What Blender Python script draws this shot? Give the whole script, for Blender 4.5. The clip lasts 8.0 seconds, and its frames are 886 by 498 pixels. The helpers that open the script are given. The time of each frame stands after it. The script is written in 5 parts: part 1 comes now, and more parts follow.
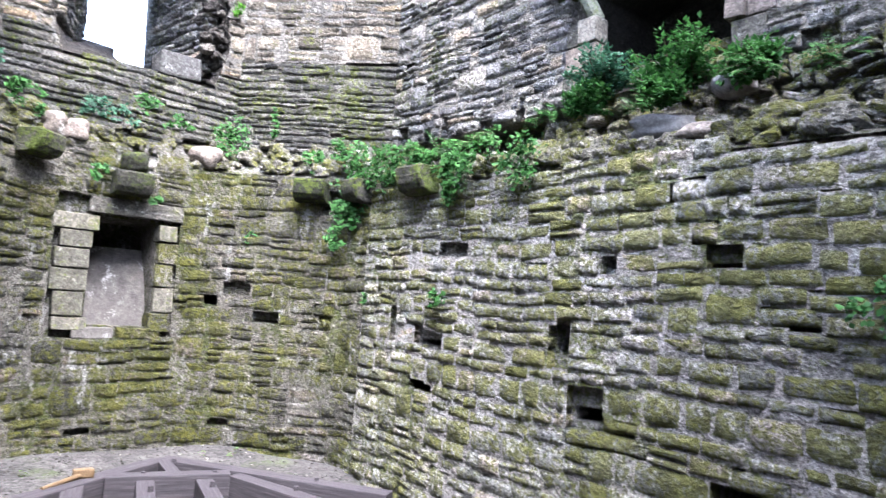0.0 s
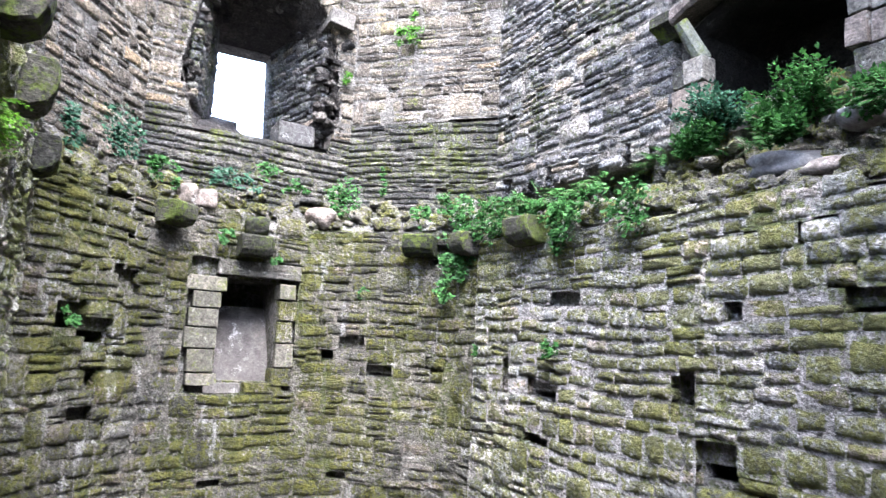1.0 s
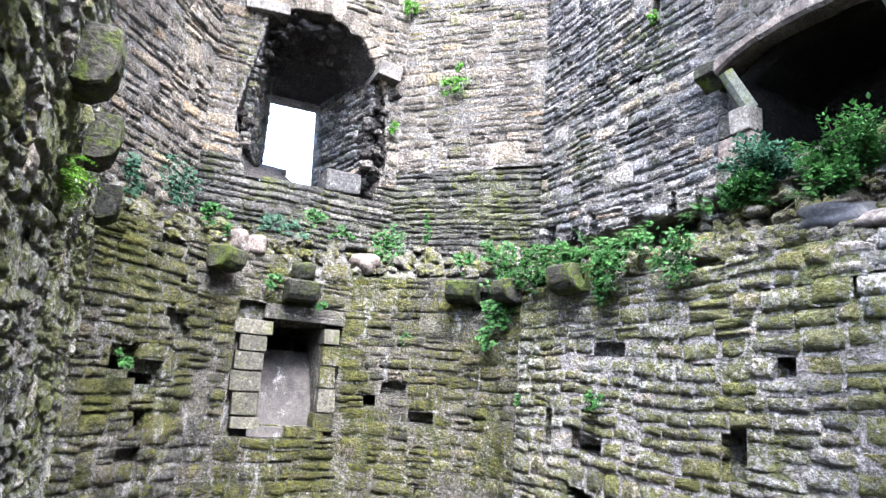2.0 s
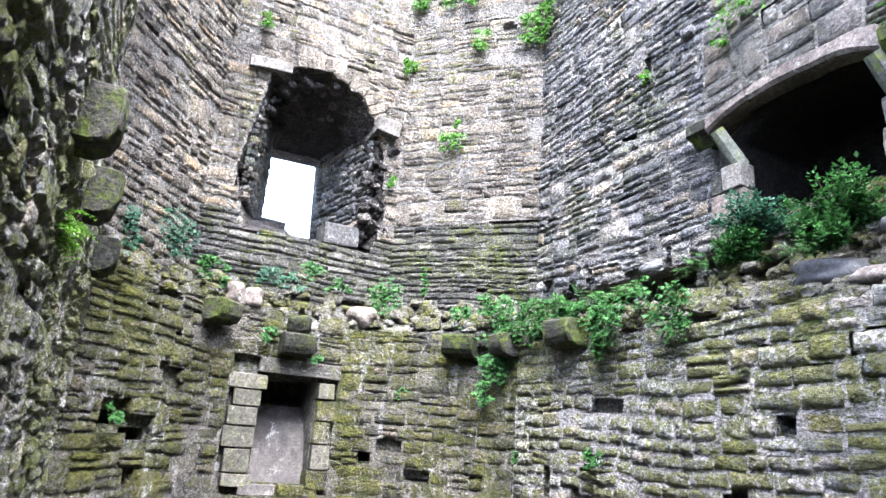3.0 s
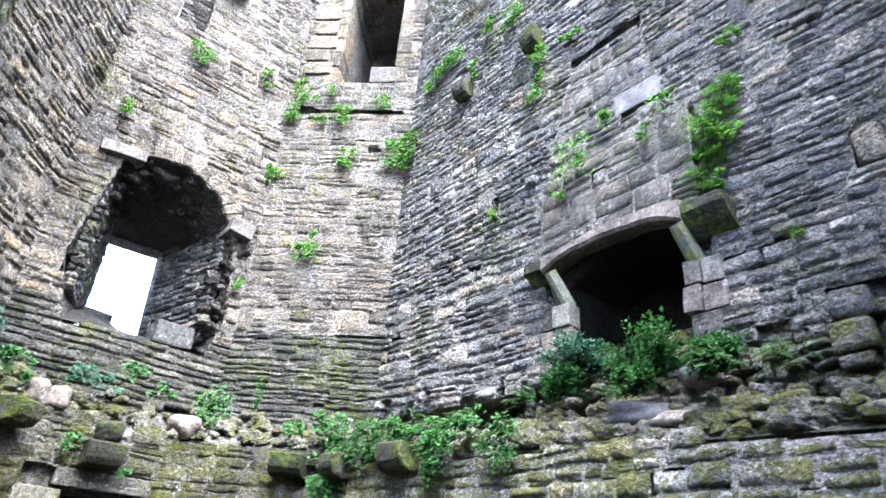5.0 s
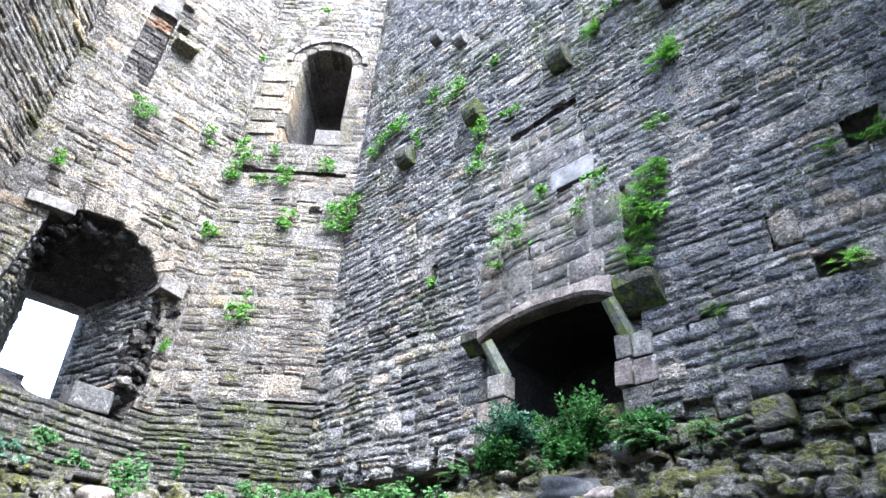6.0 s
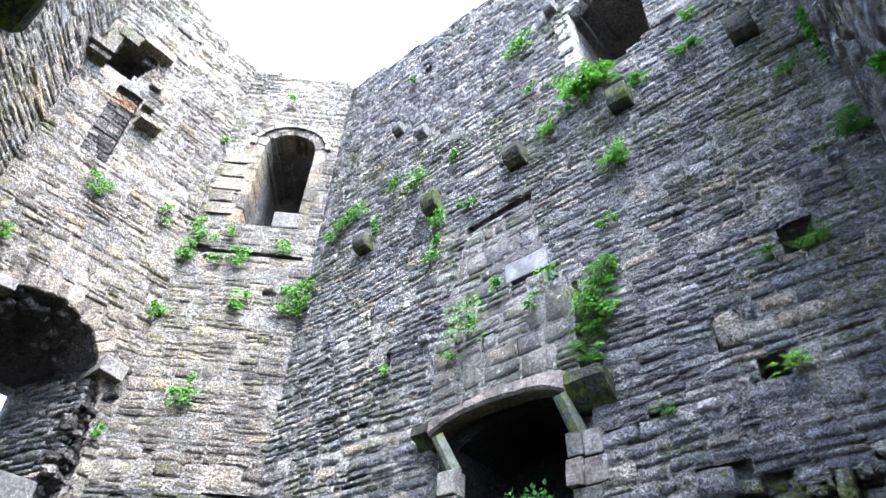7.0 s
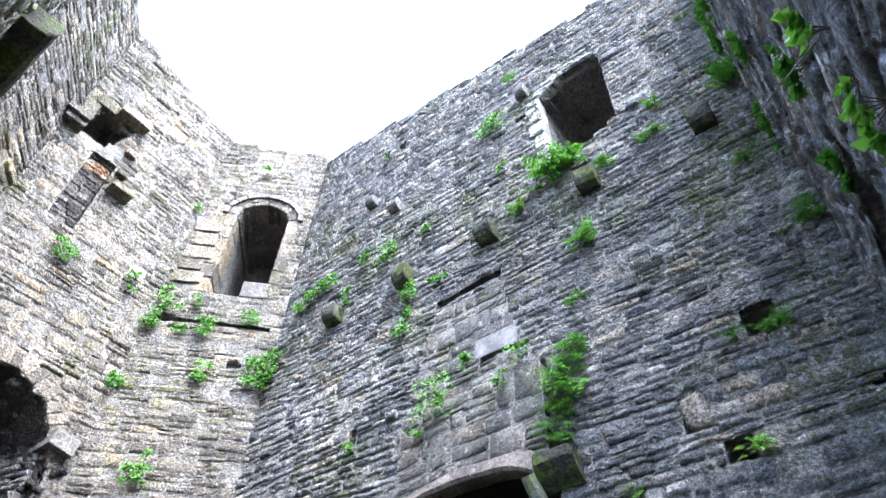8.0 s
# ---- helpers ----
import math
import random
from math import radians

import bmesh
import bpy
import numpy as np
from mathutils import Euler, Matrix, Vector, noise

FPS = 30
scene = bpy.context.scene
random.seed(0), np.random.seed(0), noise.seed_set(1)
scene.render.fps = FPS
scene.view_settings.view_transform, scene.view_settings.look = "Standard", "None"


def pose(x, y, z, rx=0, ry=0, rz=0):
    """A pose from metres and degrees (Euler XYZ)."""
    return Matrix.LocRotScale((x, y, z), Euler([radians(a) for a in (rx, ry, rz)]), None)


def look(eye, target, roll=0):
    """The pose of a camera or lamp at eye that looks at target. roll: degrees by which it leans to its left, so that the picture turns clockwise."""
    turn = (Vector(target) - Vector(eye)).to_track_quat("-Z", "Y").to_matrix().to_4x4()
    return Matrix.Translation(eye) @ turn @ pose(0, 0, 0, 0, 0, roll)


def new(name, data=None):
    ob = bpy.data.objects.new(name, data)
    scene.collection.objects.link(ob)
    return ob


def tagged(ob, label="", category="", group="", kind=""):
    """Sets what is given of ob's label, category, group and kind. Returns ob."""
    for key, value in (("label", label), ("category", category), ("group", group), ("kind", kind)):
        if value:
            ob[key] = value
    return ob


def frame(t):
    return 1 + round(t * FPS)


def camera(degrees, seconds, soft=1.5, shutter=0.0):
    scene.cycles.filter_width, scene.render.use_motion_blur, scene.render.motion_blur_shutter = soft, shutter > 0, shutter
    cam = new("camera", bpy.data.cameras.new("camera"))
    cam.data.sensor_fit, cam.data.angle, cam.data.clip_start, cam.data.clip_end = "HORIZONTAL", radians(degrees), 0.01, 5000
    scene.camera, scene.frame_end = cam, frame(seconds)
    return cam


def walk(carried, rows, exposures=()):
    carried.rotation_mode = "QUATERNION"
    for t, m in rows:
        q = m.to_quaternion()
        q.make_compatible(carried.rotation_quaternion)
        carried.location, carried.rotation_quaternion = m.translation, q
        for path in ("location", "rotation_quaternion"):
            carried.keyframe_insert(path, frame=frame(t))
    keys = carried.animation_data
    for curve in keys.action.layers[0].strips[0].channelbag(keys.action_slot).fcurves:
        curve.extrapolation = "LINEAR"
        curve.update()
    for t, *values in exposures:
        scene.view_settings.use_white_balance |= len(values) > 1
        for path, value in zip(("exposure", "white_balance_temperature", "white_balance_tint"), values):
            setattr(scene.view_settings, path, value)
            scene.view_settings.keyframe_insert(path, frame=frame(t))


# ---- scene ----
PATH = [
    (0, (-0.318, 0.194, 1.656), (-1.878, 1.431, 1.843), 4.0),
    (0.5, (-0.33, 0.166, 1.678), (-1.99, 1.255, 1.923), 3.9),
    (1, (-0.331, 0.135, 1.683), (-2.056, 1.096, 1.996), 3.0),
    (1.5, (-0.324, 0.127, 1.703), (-2.084, 1.005, 2.066), 4.0),
    (2.8, (-0.279, 0.121, 1.728), (-2.033, 0.906, 2.282), 4.7),
    (3, (-0.283, 0.133, 1.729), (-2.019, 0.933, 2.318), 4.6),
    (3.5, (-0.261, 0.127, 1.741), (-1.952, 0.964, 2.404), 4.8),
    (4, (-0.229, 0.132, 1.759), (-1.824, 1.069, 2.519), 4.8),
    (4.5, (-0.206, 0.146, 1.766), (-1.717, 1.15, 2.606), 4.9),
    (4.7, (-0.196, 0.123, 1.763), (-1.663, 1.162, 2.639), 5.1),
    (5.8, (-0.143, 0.114, 1.822), (-1.386, 1.252, 2.899), 4.8),
    (6, (-0.141, 0.102, 1.818), (-1.354, 1.245, 2.925), 4.3),
    (6.5, (-0.116, 0.088, 1.847), (-1.245, 1.223, 3.045), 3.8),
    (7, (-0.094, 0.077, 1.862), (-1.115, 1.186, 3.176), 3.7),
    (7.5, (-0.081, 0.063, 1.866), (-1.024, 1.143, 3.26), 3.3),
    (8, (-0.065, 0.054, 1.872), (-0.927, 1.095, 3.346), 2.8),
]
cam = camera(68.5, 8.0, soft=1.3, shutter=0.3)
walk(cam, [(t, look(eye, target, roll)) for t, eye, target, roll in PATH],
     exposures=((0, 4.44, 5800, 13), (4, 4.38, 5740, 11), (8, 4.22, 5640, 8)))

# ---------------------------------------------------------------- light
SUN_AZ, SUN_EL = radians(104), radians(63)          # compass bearing from +y towards +x, height
world = bpy.data.worlds.new("overcast_sky")
scene.world = world
world.use_nodes = True
wn = world.node_tree.nodes
sky = wn.new("ShaderNodeTexSky")
sky.sky_type, sky.sun_disc = "NISHITA", False
sky.sun_elevation, sky.sun_rotation = SUN_EL, SUN_AZ
sky.air_density, sky.dust_density, sky.ozone_density = 1.0, 3.0, 1.0
hsv = wn.new("ShaderNodeHueSaturation")
hsv.inputs["Saturation"].default_value = 0.8
world.node_tree.links.new(sky.outputs[0], hsv.inputs["Color"])
world.node_tree.links.new(hsv.outputs[0], wn["Background"].inputs[0])
wn["Background"].inputs[1].default_value = 0.15
sun_data = bpy.data.lights.new("sun", "SUN")
sun_data.energy, sun_data.angle, sun_data.color = 2.3, radians(56), (1.0, 0.97, 0.92)
sun = new("sun", sun_data)
sun.matrix_world = look((math.sin(SUN_AZ) * 40, math.cos(SUN_AZ) * 40, 40 * math.tan(SUN_EL)), (0, 0, 0))


# ---------------------------------------------------------------- materials
def nodes_of(name, rough=0.9):
    mat = bpy.data.materials.new(name)
    mat.use_nodes = True
    tree = mat.node_tree
    bsdf = tree.nodes["Principled BSDF"]
    bsdf.inputs["Roughness"].default_value = rough
    bsdf.inputs["Specular IOR Level"].default_value = 0.12
    return mat, tree, bsdf


def nd(tree, kind, **values):
    n = tree.nodes.new("ShaderNode" + kind)
    for key, value in values.items():
        if key in n.inputs:
            n.inputs[key].default_value = value
    return n


def noise_of(tree, where, scale, detail=5.0, rough=0.6):
    n = nd(tree, "TexNoise", Scale=scale, Detail=detail, Roughness=rough)
    tree.links.new(where, n.inputs["Vector"])
    return n.outputs["Fac"]


def ramp_of(tree, fac, stops):
    r = nd(tree, "ValToRGB")
    els = r.color_ramp.elements
    while len(els) < len(stops):
        els.new(0.5)
    for el, (pos, col) in zip(els, stops):
        el.position = pos
        el.color = (*col, 1) if len(col) == 3 else (col[0],) * 3 + (1,)
    tree.links.new(fac, r.inputs[0])
    return r.outputs[0]


def mix_of(tree, fac, a, b, blend="MIX"):
    m = tree.nodes.new("ShaderNodeMix")
    m.data_type, m.blend_type = "RGBA", blend
    for socket, value in ((m.inputs[0], fac), (m.inputs[6], a), (m.inputs[7], b)):
        if isinstance(value, (int, float)):
            socket.default_value = value
        elif isinstance(value, tuple):
            socket.default_value = (*value, 1)
        else:
            tree.links.new(value, socket)
    return m.outputs[2]


def math_of(tree, op, a, b=0.0):
    m = tree.nodes.new("ShaderNodeMath")
    m.operation = op
    for socket, value in zip(m.inputs, (a, b)):
        if isinstance(value, (int, float)):
            socket.default_value = value
        else:
            tree.links.new(value, socket)
    return m.outputs[0]


def stretched(tree, where, sx, sy, sz):
    m = nd(tree, "Mapping", Scale=(sx, sy, sz))
    tree.links.new(where, m.inputs[0])
    return m.outputs[0]


def bump_of(tree, bsdf, height, strength, distance=0.02):
    b = nd(tree, "Bump", Strength=strength, Distance=distance)
    tree.links.new(height, b.inputs["Height"])
    tree.links.new(b.outputs[0], bsdf.inputs["Normal"])


def chance_of(tree):
    """A random value for each stone, whether an object of its own or an island of a joined mesh."""
    a, b = nd(tree, "ObjectInfo").outputs["Random"], nd(tree, "NewGeometry").outputs["Random Per Island"]
    return math_of(tree, "FRACT", math_of(tree, "ADD", math_of(tree, "MULTIPLY", a, 7.31), b))


def stone_material(name, tones, moss=0.0, moss_col=((0.035, 0.05, 0.009), (0.14, 0.16, 0.026)), lime=0.0, moss_size=1.1, bump=1.0, lichen=0.7, grit=0.8):
    mat, tree, bsdf = nodes_of(name, 0.92)
    where = nd(tree, "NewGeometry").outputs["Position"]
    base = ramp_of(tree, chance_of(tree), tones)
    grain = noise_of(tree, where, 60, 8, 0.8)
    blotch = noise_of(tree, where, 7, 5, 0.65)
    broad = noise_of(tree, where, 0.9, 4, 0.6)
    col = mix_of(tree, 0.75, base, ramp_of(tree, blotch, [(0.25, (0.42,)), (0.5, (0.95,)), (0.75, (1.5,))]), "MULTIPLY")
    col = mix_of(tree, grit, col, ramp_of(tree, grain, [(0.36, (0.3,)), (0.52, (1.0,)), (0.66, (1.85,))]), "MULTIPLY")
    col = mix_of(tree, 0.6, col, ramp_of(tree, broad, [(0.3, (0.6, 0.58, 0.6)), (0.6, (1.1, 1.05, 1.0))]), "MULTIPLY")
    stain = noise_of(tree, stretched(tree, where, 1.0, 1.0, 0.45), 2.6, 6, 0.7)
    col = mix_of(tree, 0.85, col, ramp_of(tree, stain, [(0.3, (0.5, 0.49, 0.5)), (0.5, (0.92,)), (0.68, (1.35, 1.32, 1.25))]), "MULTIPLY")
    knobs = noise_of(tree, where, 33, 3, 0.7)
    col = mix_of(tree, grit, col, ramp_of(tree, knobs, [(0.36, (0.66,)), (0.5, (0.98,)), (0.64, (1.35,))]), "MULTIPLY")
    # pale crusts of lichen
    chips = noise_of(tree, stretched(tree, where, 1.0, 1.0, 1.6), 24, 7, 0.75)
    # Hollows of the bump darkened in colour, as painted shadow in the pits.
    pit_shade = ramp_of(tree, chips, [(0.36, (0.34,)), (0.47, (0.87,)), (0.62, (1.3,))])
    crust = ramp_of(tree, noise_of(tree, where, 13, 6, 0.7), [(0.6, (0.0,)), (0.68, (lichen,))])
    col = mix_of(tree, crust, col, (0.4, 0.395, 0.375))
    if lime:
        streak = noise_of(tree, stretched(tree, where, 2.3, 2.3, 0.7), 2.2, 6, 0.65)
        mask = ramp_of(tree, math_of(tree, "ADD", streak, math_of(tree, "MULTIPLY", math_of(tree, "SUBTRACT", grain, 0.5), 0.35)), [(0.6 - 0.1 * lime, (0.0,)), (0.72 - 0.1 * lime, (0.85,))])
        col = mix_of(tree, mask, col, (0.4, 0.39, 0.395))
    if moss:
        patch = noise_of(tree, stretched(tree, where, 1, 1, 0.6), moss_size, 6, 0.62)
        fine = noise_of(tree, where, 22, 6, 0.75)
        spread = math_of(tree, "ADD", patch, math_of(tree, "MULTIPLY", math_of(tree, "SUBTRACT", fine, 0.5), 1.3))
        mask = ramp_of(tree, spread, [(0.62 - 0.25 * moss, (0.0,)), (0.78 - 0.25 * moss, (0.85,))])
        green = ramp_of(tree, noise_of(tree, where, 5, 5, 0.7), [(0.3, moss_col[0]), (0.66, moss_col[1])])
        col = mix_of(tree, mask, col, green)
    col = mix_of(tree, grit, col, pit_shade, "MULTIPLY")
    tree.links.new(col, bsdf.inputs["Base Color"])
    height = math_of(tree, "ADD", math_of(tree, "ADD", grain, math_of(tree, "MULTIPLY", blotch, 1.3)), math_of(tree, "MULTIPLY", chips, 1.8))
    height = math_of(tree, "ADD", height, math_of(tree, "MULTIPLY", knobs, 1.6))
    bump_of(tree, bsdf, height, bump, 0.06)
    return mat


COOLS = [(0.0, (0.112, 0.112, 0.12)), (0.2, (0.16, 0.16, 0.18)), (0.4, (0.24, 0.232, 0.24)), (0.55, (0.216, 0.224, 0.24)), (0.7, (0.288, 0.272, 0.26)), (0.82, (0.32, 0.32, 0.328)), (0.92, (0.336, 0.28, 0.224)), (1.0, (0.464, 0.456, 0.456))]
# Grey wall tones times 1.5, painting out the shade on the end wall.
COOLS_LIFTED = [(0.0, (0.168, 0.168, 0.180)), (0.2, (0.240, 0.240, 0.270)), (0.4, (0.360, 0.348, 0.360)), (0.55, (0.324, 0.336, 0.360)), (0.7, (0.432, 0.408, 0.390)), (0.82, (0.480, 0.480, 0.492)), (0.92, (0.504, 0.420, 0.336)), (1.0, (0.696, 0.684, 0.684))]
WARMS = [(0.0, (0.124, 0.111, 0.0965)), (0.35, (0.201, 0.178, 0.15)), (0.7, (0.268, 0.236, 0.195)), (0.86, (0.29, 0.26, 0.22)), (0.95, (0.317, 0.245, 0.165)), (1.0, (0.402, 0.355, 0.298))]
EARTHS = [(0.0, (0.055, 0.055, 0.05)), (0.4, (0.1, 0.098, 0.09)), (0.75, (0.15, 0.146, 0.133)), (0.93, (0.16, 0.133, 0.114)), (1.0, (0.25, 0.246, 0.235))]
# Lower wall tones: part lime, part missing light painted into the stone colour.
LIMED_LIFTED = [(0.0, (0.16, 0.165, 0.155)), (0.4, (0.32, 0.325, 0.31)), (0.75, (0.45, 0.455, 0.44)), (0.93, (0.42, 0.36, 0.32)), (1.0, (0.6, 0.59, 0.58))]
# Side wall tones raised: light that misses this wall is put into its colour.
PALES_LIFTED = [(0.0, (0.198, 0.198, 0.187)), (0.4, (0.352, 0.347, 0.33)), (0.75, (0.484, 0.479, 0.457)), (0.93, (0.462, 0.396, 0.341)), (1.0, (0.66, 0.649, 0.627))]
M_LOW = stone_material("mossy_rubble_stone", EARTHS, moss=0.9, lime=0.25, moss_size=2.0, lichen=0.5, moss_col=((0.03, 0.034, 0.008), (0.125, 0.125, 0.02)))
M_LOWC = stone_material("lightened_limey_mossy_stone", LIMED_LIFTED, moss=0.95, lime=0.25, lichen=0.45, moss_size=2.0, moss_col=((0.055, 0.057, 0.018), (0.185, 0.185, 0.04)))
M_UPC = stone_material("grey_rubble_stone", COOLS, moss=0.34, lime=0.1, moss_col=((0.04, 0.05, 0.015), (0.11, 0.13, 0.04)))
M_FOOT = stone_material("dark_grey_slab_stone", [(0.0, (0.07, 0.07, 0.072)), (0.4, (0.12, 0.12, 0.118)), (0.8, (0.17, 0.165, 0.155)), (1.0, (0.25, 0.245, 0.235))], moss=0.45, moss_size=2.0, lichen=0.4)
M_END = stone_material("lightened_end_stone", COOLS_LIFTED, moss=0.2, lime=0.1)
M_UPA = stone_material("tan_rubble_stone", WARMS, moss=0.12, moss_size=1.5, lime=0.1)
M_SIDE = stone_material("lightened_side_stone", PALES_LIFTED, moss=0.78, moss_size=2.4, moss_col=((0.07, 0.085, 0.02), (0.22, 0.24, 0.06)))
M_HOOD = stone_material("squared_hood_stone", [(0.0, (0.072, 0.070, 0.068)), (0.25, (0.108, 0.104, 0.094)), (0.45, (0.130, 0.122, 0.122)), (0.65, (0.122, 0.104, 0.090)), (0.85, (0.144, 0.135, 0.126)), (1.0, (0.194, 0.187, 0.187))], moss=0.2, moss_size=3.0, moss_col=((0.036, 0.041, 0.016), (0.099, 0.108, 0.041)), bump=0.7)
M_SILL = stone_material("worn_sill_stone", [(0.0, (0.06, 0.06, 0.063)), (1.0, (0.11, 0.108, 0.106))], bump=0.5)
M_DRESS = stone_material("dressed_sandstone", [(0.0, (0.095, 0.090, 0.084)), (0.5, (0.134, 0.125, 0.115)), (1.0, (0.168, 0.160, 0.148))], bump=0.35, grit=0.7)
M_JAMB = stone_material("pale_grey_jamb_stone", [(0.0, (0.2, 0.2, 0.2)), (1.0, (0.34, 0.335, 0.325))], bump=0.5, lichen=0.4)
M_PINK = stone_material("pink_sandstone", [(0.0, (0.112, 0.094, 0.086)), (1.0, (0.158, 0.137, 0.124))], bump=0.35, grit=0.7)
M_BRACKET = stone_material("pale_bracket_stone", [(0.0, (0.1, 0.106, 0.09)), (1.0, (0.17, 0.178, 0.155))], moss=0.45, moss_size=5.0, bump=0.3, lichen=0.3, grit=0.5)
M_LIME = stone_material("pale_old_limestone", [(0.0, (0.15, 0.147, 0.15)), (1.0, (0.2, 0.195, 0.2))], bump=0.25, lichen=0.2, grit=0.4)
M_PALE = stone_material("pale_sandstone", [(0.0, (0.072, 0.070, 0.059)), (1.0, (0.119, 0.113, 0.097))], moss=0.5, moss_size=3.0, moss_col=((0.029, 0.035, 0.010), (0.086, 0.097, 0.023)), bump=0.35, lichen=0.3, grit=0.7)
# Mossy stone with the shade of undersides painted in as a near-black tone.
M_CORBEL = stone_material("darkened_mossy_stone", [(0.0, (0.021, 0.021, 0.019)), (1.0, (0.048, 0.046, 0.040))], moss=0.72, moss_col=((0.014, 0.021, 0.005), (0.076, 0.100, 0.013)), moss_size=3.0, bump=0.6, lichen=0.1)
M_MORTAR = stone_material("earth_mortar", [(0.0, (0.3, 0.288, 0.28)), (1.0, (0.42, 0.405, 0.4))], moss=0.5, lime=0.7, moss_size=1.6)
M_MORTLOW = stone_material("dark_earth_mortar", [(0.0, (0.12, 0.114, 0.102)), (1.0, (0.19, 0.18, 0.165))], moss=0.6, lime=0.35, moss_size=2.0, moss_col=((0.02, 0.028, 0.006), (0.085, 0.1, 0.016)))
M_MORTUP = stone_material("grey_lime_mortar", [(0.0, (0.19, 0.182, 0.17)), (1.0, (0.27, 0.258, 0.242))])
M_RUBBLE = stone_material("ledge_rubble_stone", [(0.0, (0.1, 0.096, 0.085)), (0.5, (0.21, 0.2, 0.18)), (1.0, (0.34, 0.325, 0.3))], moss=0.72, lime=0.3, moss_size=3.0, lichen=0.5, moss_col=((0.055, 0.06, 0.012), (0.19, 0.19, 0.04)))
# Pale plaster painted dark, standing in for shade inside the niche.
M_PLASTER = stone_material("darkened_lime_plaster", lichen=0.12, tones=[(0.0, (0.060, 0.056, 0.055)), (1.0, (0.090, 0.084, 0.080))], lime=0.3, bump=0.3, grit=0.35)
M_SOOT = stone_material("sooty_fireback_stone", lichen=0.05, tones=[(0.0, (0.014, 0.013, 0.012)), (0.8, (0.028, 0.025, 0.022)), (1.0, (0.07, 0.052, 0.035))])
M_BRICK = stone_material("orange_brick", [(0.0, (0.14, 0.08, 0.05)), (0.6, (0.24, 0.14, 0.08)), (1.0, (0.22, 0.2, 0.18))])
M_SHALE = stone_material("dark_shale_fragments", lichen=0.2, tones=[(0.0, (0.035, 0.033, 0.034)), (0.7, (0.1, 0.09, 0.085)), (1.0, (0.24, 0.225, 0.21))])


def leaf_material(name, low, high):
    mat, tree, bsdf = nodes_of(name, 0.55)
    col = ramp_of(tree, chance_of(tree), [(0.0, low), (1.0, high)])
    tree.links.new(col, bsdf.inputs["Base Color"])
    glow = nd(tree, "BsdfTranslucent")
    tree.links.new(col, glow.inputs[0])
    both = nd(tree, "MixShader", Fac=0.35)
    tree.links.new(bsdf.outputs[0], both.inputs[1])
    tree.links.new(glow.outputs[0], both.inputs[2])
    tree.links.new(both.outputs[0], tree.nodes["Material Output"].inputs[0])
    return mat


M_IVY = leaf_material("ivy_leaf", (0.012, 0.043, 0.010), (0.047, 0.128, 0.032))
M_FERN = leaf_material("fern_leaf", (0.025, 0.081, 0.008), (0.085, 0.212, 0.024))
M_DARKIVY = leaf_material("blue_green_leaf", (0.013, 0.038, 0.024), (0.043, 0.111, 0.064))
M_YOUNG = leaf_material("young_leaf", (0.1, 0.24, 0.02), (0.2, 0.4, 0.05))

mat, tree, bsdf = nodes_of("bramble_bark", 0.7)
bsdf.inputs["Base Color"].default_value = (0.05, 0.035, 0.025, 1)
M_STEM = mat

mat, tree, bsdf = nodes_of("weathered_grey_timber", 0.8)
where = nd(tree, "TexCoord").outputs["Object"]
fibre = noise_of(tree, stretched(tree, where, 1.2, 22, 22), 3, 6, 0.7)
tree.links.new(ramp_of(tree, fibre, [(0.3, (0.014, 0.012, 0.014)), (0.55, (0.032, 0.028, 0.032)), (0.75, (0.06, 0.053, 0.057))]), bsdf.inputs["Base Color"])
bump_of(tree, bsdf, fibre, 0.4, 0.01)
M_TIMBER = mat
mat, tree, bsdf = nodes_of("oiled_orange_wood", 0.6)
where = nd(tree, "TexCoord").outputs["Object"]
fibre = noise_of(tree, stretched(tree, where, 3, 30, 30), 4, 5, 0.6)
tree.links.new(ramp_of(tree, fibre, [(0.3, (0.05, 0.032, 0.018)), (0.7, (0.11, 0.074, 0.042))]), bsdf.inputs["Base Color"])
M_ORANGE = mat

mat, tree, bsdf = nodes_of("trodden_gravel", 0.95)
where = nd(tree, "NewGeometry").outputs["Position"]
peb = nd(tree, "TexVoronoi", Scale=38)
tree.links.new(where, peb.inputs["Vector"])
tone = ramp_of(tree, noise_of(tree, where, 3, 6, 0.7), [(0.3, (0.024, 0.022, 0.022)), (0.7, (0.055, 0.051, 0.05))])
speck = ramp_of(tree, peb.outputs["Color"], [(0.2, (0.55,)), (0.8, (1.5,))])
col = mix_of(tree, 0.8, tone, speck, "MULTIPLY")
weed = ramp_of(tree, noise_of(tree, where, 2.1, 6, 0.7), [(0.56, (0.0,)), (0.66, (0.7,))])
col = mix_of(tree, weed, col, (0.035, 0.045, 0.018))
tree.links.new(col, bsdf.inputs["Base Color"])
bump_of(tree, bsdf, math_of(tree, "MULTIPLY", peb.outputs["Distance"], -1.0), 0.7, 0.02)
M_GRAVEL = mat
M_PEBBLE = stone_material("pale_pebble", [(0.0, (0.035, 0.032, 0.03)), (0.6, (0.07, 0.066, 0.062)), (1.0, (0.16, 0.155, 0.15))], bump=0.2)


# ---------------------------------------------------------------- mesh tools
def mesh_of(name, verts, faces, material, smooth=False):
    me = bpy.data.meshes.new(name)
    me.from_pydata([tuple(v) for v in verts], [], [tuple(int(i) for i in f) for f in faces])
    me.materials.append(material)
    if smooth:
        me.polygons.foreach_set("use_smooth", [True] * len(me.polygons))
    me.update()
    return me


